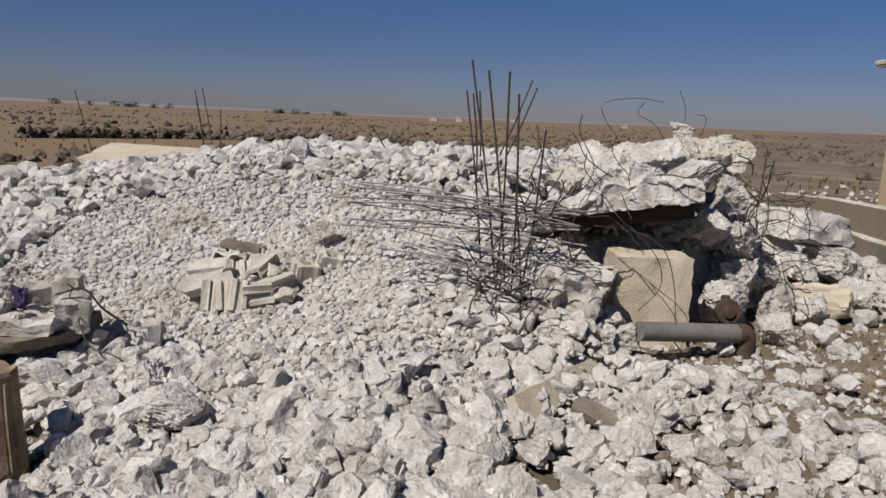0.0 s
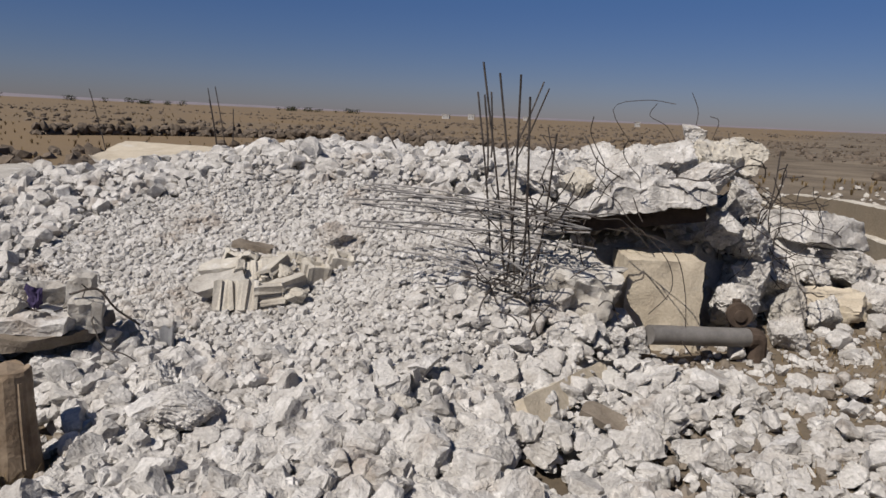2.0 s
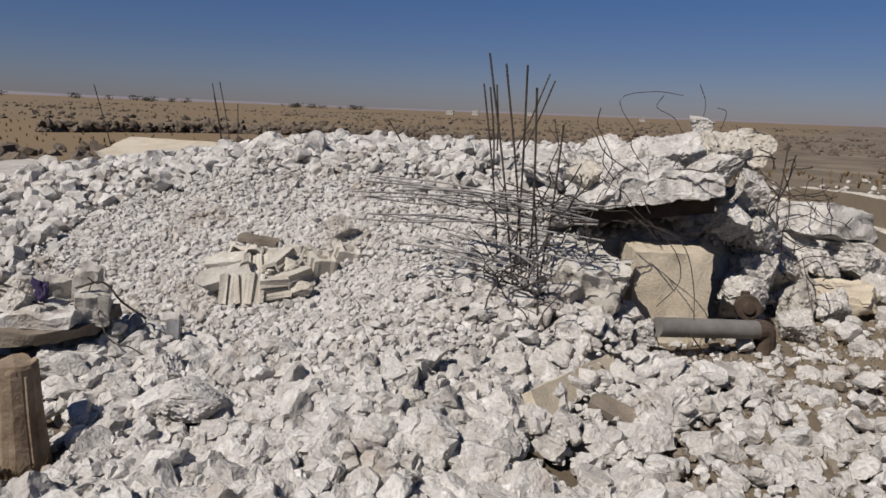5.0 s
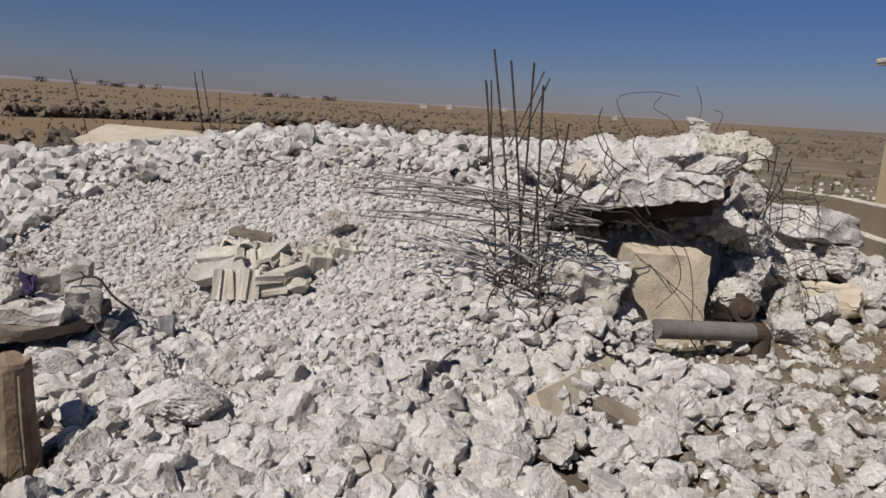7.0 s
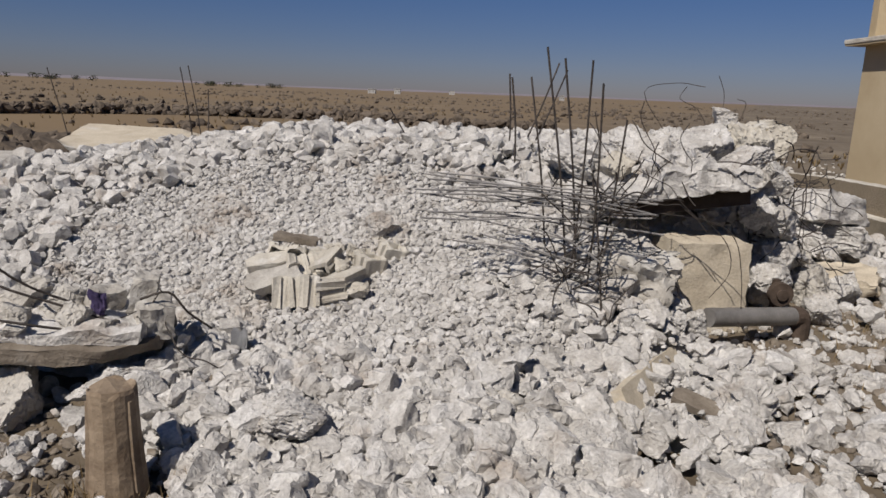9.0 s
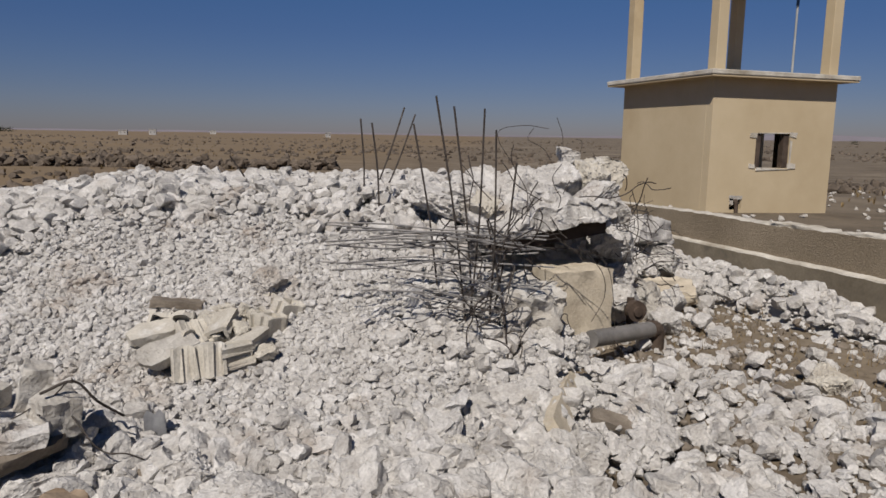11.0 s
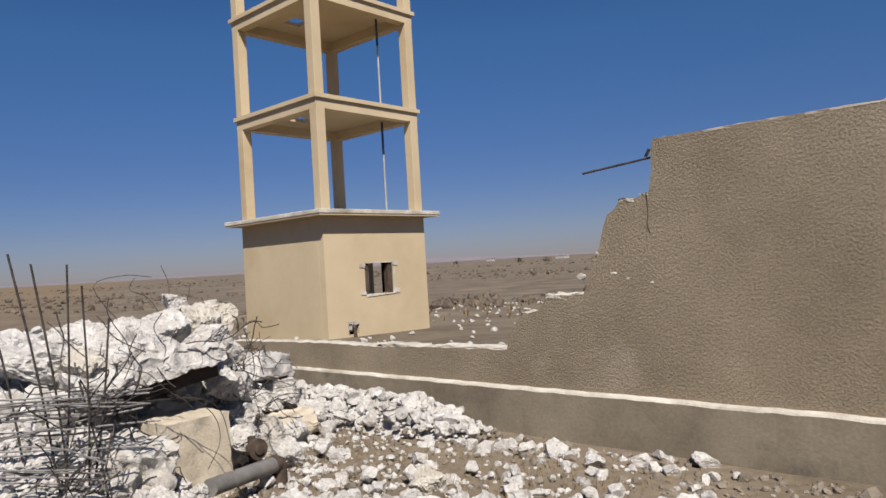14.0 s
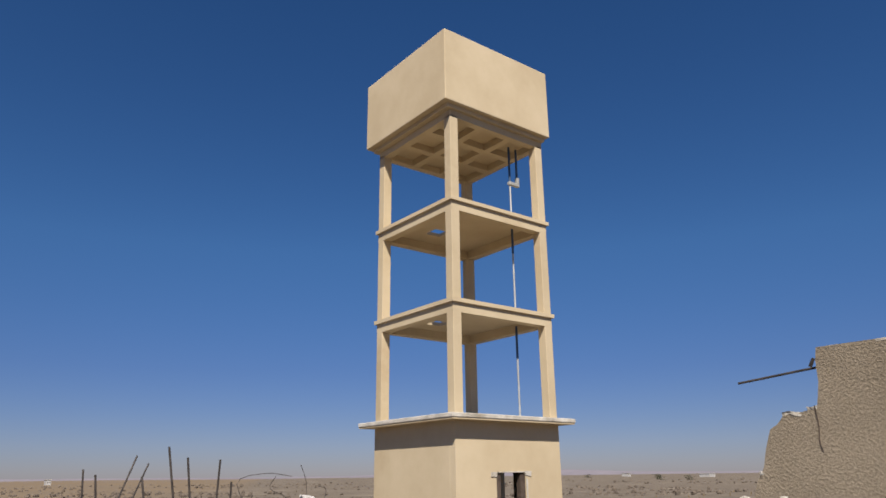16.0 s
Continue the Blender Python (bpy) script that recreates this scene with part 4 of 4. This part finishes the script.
for n, (x, y, z, size) in enumerate([(-10.40, -9.10, 0.62, 0.12), (-10.28, -9.16, 0.63, 0.10), (-10.47, -9.16, 0.60, 0.11), (-10.16, -9.22, 0.58, 0.10), (-10.33, -9.36, 0.60, 0.09), (-10.58, -9.36, 0.58, 0.08), (-10.22, -9.50, 0.50, 0.08)]):
    lump((x, y, z), size, 640 + n, CREAM, "cream broken piece of a hollow block in gravel")

# ---- single pieces in front ----
set_block("concrete_plank", (0.70, 0.055, 0.13), (-8.83, -9.89, 0.235), (-32, 0, 54.7), BLOCK, 35, "long tan concrete plank standing on edge in the rubble", "plank", 0.006, 0.2, 12)
set_block("concrete_plank", (0.25, 0.10, 0.035), (-8.66, -10.09, 0.20), (16, 19, -21.7), DIRTY, 36, "thin grey concrete plank among the stones", "plank", 0.006, 0.2)
lump((-10.36, -10.50, 0.30), 0.27, 601, RUBBLE, "large flat grey concrete lump with pitted face", (1.0, 0.8, 0.62), 0.45)
lump((-10.58, -10.28, 0.29), 0.20, 602, RUBBLE, "pale broken concrete lump in rubble")
lump((-9.20, -10.50, 0.20), 0.19, 603, RUBBLE, "pale angular concrete lump in rubble")
lump((-9.53, -10.31, 0.27), 0.15, 606, CONCRETE, "pale angular concrete lump in rubble")
lump((-7.35, -10.05, 0.26), 0.20, 604, CREAM, "tan broken stone lump on the yard")
lump((-10.157, -8.97, 0.73), 0.15, 605, RUBBLE, "rounded pale concrete lump on gravel")


def shard():
    """A torn curved piece of grey plastic."""
    bm = bmesh.new()
    rows = []
    for k in range(9):
        a = -1.1 + k * 2.2 / 8
        rows.append([bm.verts.new((0.055 * math.sin(a), -0.055 * math.cos(a), z + 0.012 * math.sin(k * 2.1))) for z in (-0.05, 0.0, 0.055)])
    for u, v in zip(rows, rows[1:]):
        for i in range(2):
            bm.faces.new((u[i], v[i], v[i + 1], u[i + 1]))
    bmesh.ops.solidify(bm, geom=bm.faces[:], thickness=0.006)
    return bm


can = part("plastic_shard", shard(), PLASTIC, smooth=True)
can.matrix_world = pose(-10.707, -10.01, 0.395, 12, 10, 150)
tagged(can, "torn curved grey plastic piece standing in gravel", "debris")


def build_stump():
    s = empty("tree_stump", (-10.9, -10.76, 0.2), "sawn weathered tree stump in dry earth", "tree stump")
    bm = bmesh.new()
    rings = []
    n = 28
    for z, k in ((-0.16, 1.25), (0.02, 1.10), (0.10, 1.02), (0.20, 0.97), (0.295, 0.95), (0.305, 0.90)):
        rings.append([bm.verts.new((math.cos(a * math.tau / n) * 0.083 * k * (1 + 0.09 * noise.noise((math.cos(a * math.tau / n) * 3, math.sin(a * math.tau / n) * 3, z * 1.5))) * (1 + 0.03 * (a % 2)), math.sin(a * math.tau / n) * 0.08 * k * (1 + 0.03 * (a % 2)), z + 0.02 * noise.noise((a * 0.7, z, 0)))) for a in range(n)])
    for u, v in zip(rings, rings[1:]):
        for i in range(n):
            bm.faces.new((u[i], u[(i + 1) % n], v[(i + 1) % n], v[i]))
    bm.faces.new(rings[-1])
    trunk = part("trunk", bm, WOOD, s)
    for n in range(3):
        part("bark", tube([(0.092 * math.cos(n * 2.0 + 3.8), 0.088 * math.sin(n * 2.0 + 3.8), -0.05), (0.083 * math.cos(n * 2.0 + 3.8), 0.08 * math.sin(n * 2.0 + 3.8), 0.12), (0.078 * math.cos(n * 2.0 + 3.8), 0.074 * math.sin(n * 2.0 + 3.8), 0.27)], 0.014, 6, 3, 0.6), WOOD, trunk)


build_stump()


def weeds(name, spots, label):
    q = random.Random(31)
    vs, fs = [], []
    for cx, cy, n, spread in spots:
        for _ in range(n):
            x, y = q.gauss(cx, spread), q.gauss(cy, spread)
            z, a, h = surface(x, y) - 0.01, q.uniform(0, 6.3), q.uniform(0.03, 0.10)
            lean, w, b = q.uniform(0.2, 1.0), 0.0035, len(vs)
            vs += [(x - w * math.sin(a), y + w * math.cos(a), z), (x + w * math.sin(a), y - w * math.cos(a), z), (x + h * lean * math.cos(a), y + h * lean * math.sin(a), z + h)]
            fs.append((b, b + 1, b + 2))
    tagged(new(name, from_arrays(name, vs, fs, GRASS)), label, "weeds", kind="stuff")


weeds("dry_weeds", ((-10.9, -10.86, 320, 0.07), (-11.1, -10.95, 150, 0.15), (-7.2, -9.6, 260, 0.3), (-6.8, -10.6, 320, 0.4), (-7.5, -10.9, 240, 0.35), (-6.9, -8.8, 160, 0.25)), "dry brown weeds on bare earth")
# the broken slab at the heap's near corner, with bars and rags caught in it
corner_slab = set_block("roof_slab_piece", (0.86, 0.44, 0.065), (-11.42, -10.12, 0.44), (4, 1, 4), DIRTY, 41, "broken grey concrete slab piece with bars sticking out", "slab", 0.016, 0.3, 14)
crust = part("topping", crumbled((0.80, 0.38, 0.05), 46, 34, 0.022, 0.06), RUBBLE, corner_slab, "crumbled grey concrete crust", True)
crust.location = (-0.01, 0.02, 0.034)
set_block("concrete_block", (0.14, 0.13, 0.14), (-11.02, -10.08, 0.53), (12, 8, 30), CONCRETE, 42, "small broken grey concrete block on the slab", "block", 0.02, 0.4)
set_block("concrete_block", (0.10, 0.10, 0.16), (-11.10, -9.98, 0.60), (8, 14, 12), CONCRETE, 43, "small broken grey concrete block on the slab", "block", 0.014, 0.3)
set_block("concrete_block", (0.12, 0.11, 0.11), (-11.26, -10.0, 0.57), (4, 4, 50), CONCRETE, 44, "small broken grey concrete block on the slab", "block", 0.02, 0.4)
rag = part("rag", rough_block((0.06, 0.05, 0.08), 45, 5, 0.03), PURPLE)
rag.matrix_world = pose(-11.24, -10.12, 0.60, 5, 20, 30)
tagged(rag, "dark purple rag caught on the broken slab", "cloth")
lump((-11.10, -10.26, 0.30), 0.20, 611, RUBBLE, "flat pale concrete lump under the slab", (1.1, 1, 0.75))
lump((-11.50, -10.30, 0.26), 0.22, 612, CONCRETE, "rounded tan concrete lump under the slab")
lump((-11.75, -10.15, 0.24), 0.30, 613, CONCRETE, "rounded tan concrete lump under the slab")
for pts in ([(-11.72, -10.35, 0.98), (-11.5, -10.25, 0.72), (-11.28, -10.15, 0.58), (-11.1, -10.1, 0.48)], [(-11.75, -10.32, 0.84), (-11.55, -10.28, 0.70), (-11.35, -10.2, 0.60), (-11.1, -10.15, 0.50)], [(-11.72, -10.36, 0.72), (-11.62, -10.34, 0.60), (-11.45, -10.3, 0.55), (-11.28, -10.22, 0.50)], [(-11.05, -10.15, 0.62), (-10.95, -10.1, 0.64), (-10.88, -10.08, 0.55), (-10.80, -10.02, 0.46)]):
    bar(pts, 0.0055, REBAR, "bent rusty bar sticking out of the broken slab")
for n, (x, y, z, size) in enumerate([(-11.3, -10.2, 0.53, 0.13), (-11.42, -10.02, 0.54, 0.16), (-11.55, -10.18, 0.53, 0.12), (-11.62, -10.0, 0.55, 0.18), (-11.17, -10.22, 0.51, 0.09), (-11.5, -10.28, 0.52, 0.08), (-11.75, -10.2, 0.54, 0.14)]):
    lump((x, y, z), size, 620 + n, CONCRETE, "grey broken concrete lump on the slab piece")
tangle((-11.08, -10.1, 0.52), (0.12, 0.06, 0.03), 5, 0.06, "thin wires wound over the broken slab")
set_block("floor_slab_piece", (1.5, 1.3, 0.14), (-13.1, -5.0, 0.82), (8, 2, 8), BLOCK, 51, "long pale tan concrete slab lying behind the heap", "slab", 0.012, 0.2, 9)
set_block("floor_slab_piece", (1.6, 0.9, 0.10), (-13.6, -6.7, 0.74), (3, 2, 4), CONCRETE, 52, "flat pale concrete slab lying behind the heap", "slab", 0.012, 0.2, 9)


# ---- the plain: field wall, basalt, scrub, far houses and trees ----
def polar(az, dist):
    return -9.5 + dist * math.sin(az), -12 + dist * math.cos(az)


def build_plain():
    q = random.Random(77)
    wall = []
    for k in range(620):
        t = k / 620
        az = -0.62 + 0.78 * t
        x, y = polar(az, 36 + 3 * math.sin(t * 5) + q.uniform(-0.35, 0.35))
        s = q.uniform(0.25, 0.5)
        wall.append((x, y, land(x, y) + q.uniform(0.0, 0.42), s))
    tagged(joined("field_wall", wall, FINE, BASALT, q), "low dry-stone field wall of dark basalt boulders", "stone wall", kind="stuff")
    rocks = []
    for _ in range(8000):
        az, d = q.uniform(-0.9, 1.9), 13 * math.exp(q.uniform(0, 1) ** 0.7 * 3.2)
        x, y = polar(az, d)
        dense = noise.noise((x * 0.035, y * 0.035, 5.0)) + 0.25 * noise.noise((x * 0.15, y * 0.15, 1.0))
        if dense < 0.12 - (0.1 if d > 60 else 0) or (abs(x + 2.35) < 2 and abs(y + 3.2) < 2):
            continue
        s = q.uniform(0.12, 0.42) * (1 + d / 200)
        rocks.append((x, y, land(x, y) + s * 0.12, s))
    for cx, cy, n, spread in ((-15.5, 1.5, 90, 2.2), (-19, 4, 90, 3.0), (-12, 12, 40, 3.5)):
        for _ in range(n):
            x, y = q.gauss(cx, spread), q.gauss(cy, spread * 0.5)
            s = q.uniform(0.15, 0.5)
            rocks.append((x, y, land(x, y) + s * 0.2, s))
    tagged(joined("field_stones", rocks, FINE, BASALT, q), "dark basalt boulders strewn over dry fields", "boulders", kind="stuff")
    # stones and crumbs behind the yard wall
    crumbs = []
    for _ in range(300):
        x, y = q.gauss(-4.9, 0.5), q.uniform(-10.5, -1.0)
        s = q.uniform(0.03, 0.10)
        crumbs.append((x, y, land(x, y) + s * 0.2, s))
    for _ in range(300):
        x, y = q.uniform(-5, 9), q.uniform(-9, 3)
        s = q.uniform(0.04, 0.12)
        if not (-3.9 < x < -0.9 and -4.8 < y < -1.7):
            crumbs.append((x, y, land(x, y) + s * 0.2, s))
    tagged(joined("wall_crumbs", crumbs, FINE, CONCRETE, q), "pale broken stones on earth behind the yard wall", "rubble", kind="stuff")
    # dry tufts
    vs, fs = [], []
    for _ in range(2600):
        az, d = q.uniform(-0.9, 1.9), 13 * math.exp(q.uniform(0, 1) * 2.3)
        x, y = polar(az, d)
        if (x > -6.2 and x < 5 and y < 5 and d < 9) or heap(x, y) > land(x, y) or (abs(x + 2.35) < 1.7 and abs(y + 3.2) < 1.7):
            continue
        z, h = land(x, y), q.uniform(0.05, 0.16) * (1 + d / 120)
        for _ in range(7):
            a, lean = q.uniform(0, 6.3), q.uniform(0.1, 0.7)
            w = 0.012 * (1 + d / 25)
            b = len(vs)
            vs += [(x - w * math.sin(a), y + w * math.cos(a), z), (x + w * math.sin(a), y - w * math.cos(a), z), (x + h * lean * math.cos(a), y + h * lean * math.sin(a), z + h)]
            fs.append((b, b + 1, b + 2))
    tagged(new("dry_tufts", from_arrays("dry_tufts", vs, fs, GRASS)), "tufts of dry yellow grass on the plain", "grass", kind="stuff")
    # far trees: a trunk and a crown of many leaf clumps
    for n in range(46):
        az, d = (q.choice((q.uniform(-0.70, -0.40), q.uniform(-0.32, -0.2))), q.uniform(560, 680)) if n < 32 else (q.uniform(0.75, 1.9), q.uniform(200, 560))
        x, y = polar(az, d)
        z, h = land(x, y), q.uniform(2.4, 4.6) * (d / 500)
        tree = empty("tree", (x, y, z), "small dark green tree far off on the plain", "tree", "far trees")
        part("trunk", tube([(0, 0, -0.3), (0.05, 0, h * 0.3), (0, 0.1, h * 0.6)], h * 0.04, 6, 2, 0.5), WOOD, tree)
        cv, cf = [], []
        for _ in range(90):
            c = Vector((q.gauss(0, h * 0.32), q.gauss(0, h * 0.32), h * q.uniform(0.0, 0.75)))
            u, w = Vector((q.gauss(0, 1), q.gauss(0, 1), q.gauss(0, 1))).normalized() * h * 0.09, Vector((q.gauss(0, 1), q.gauss(0, 1), q.gauss(0, 1))).normalized() * h * 0.09
            b = len(cv)
            cv += [tuple(c + u), tuple(c + w), tuple(c - u), tuple(c - w)]
            cf.append((b, b + 1, b + 2, b + 3))
        ob = new("crown", from_arrays("crown", cv, cf, LEAF))
        ob.parent = tree
    # far houses
    for az, d, w, h in ((-0.09, 420, 7, 3.2), (-0.055, 430, 6, 4), (0.02, 640, 8, 4), (0.17, 420, 3.5, 3.5), (1.0, 420, 9, 2.4), (1.09, 520, 15, 2.6), (0.9, 560, 5, 3)):
        x, y = polar(az, d)
        w, h = w * 0.6, h * 0.7
        house = empty("house", (x, y, land(x, y)), "small whitewashed flat-roofed house far off", "house", "far houses")
        wall = part("wall", boxes(((-w / 2, -3, -1), (w / 2, 3, h))), WHITEWASH, house)
        part("roof", boxes(((-w / 2 - 0.2, -3.2, h), (w / 2 + 0.2, 3.2, h + 0.25))), CONCRETE, house)
        for k in range(2):
            part("window", boxes(((-w / 4 + k * w / 2 - 0.3, -3.04, h * 0.4), (-w / 4 + k * w / 2 + 0.3, -2.98, h * 0.7))), PIPE, wall)


build_plain()


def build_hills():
    """Low hills on the horizon, the haze of the air put into their colour."""
    m = material("hills_haze_tint", (0.19, 0.17, 0.19), (0.23, 0.205, 0.222), 0.004, 1.0, 0.0, 0.02)
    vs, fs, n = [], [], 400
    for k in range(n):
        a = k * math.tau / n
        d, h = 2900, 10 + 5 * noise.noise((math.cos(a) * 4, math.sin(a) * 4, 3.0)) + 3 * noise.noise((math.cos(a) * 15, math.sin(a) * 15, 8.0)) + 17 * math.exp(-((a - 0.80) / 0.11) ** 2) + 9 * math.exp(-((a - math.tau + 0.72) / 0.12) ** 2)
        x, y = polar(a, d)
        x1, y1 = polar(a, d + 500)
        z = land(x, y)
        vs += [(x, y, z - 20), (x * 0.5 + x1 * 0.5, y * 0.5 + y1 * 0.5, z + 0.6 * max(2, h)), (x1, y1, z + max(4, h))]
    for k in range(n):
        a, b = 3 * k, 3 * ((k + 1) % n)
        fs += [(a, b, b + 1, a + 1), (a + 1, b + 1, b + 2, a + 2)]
    tagged(new("backdrop", from_arrays("backdrop", vs, fs, m, True)), "low hills along the horizon with haze painted into their lilac-grey colour", "hills", kind="structure")


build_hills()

# ---- the plan laid out at full size ----
for ob in scene.objects:
    if ob.parent is None and ob.type in {"MESH", "EMPTY"}:
        ob.matrix_basis = Matrix.Scale(SIZE, 4) @ ob.matrix_basis
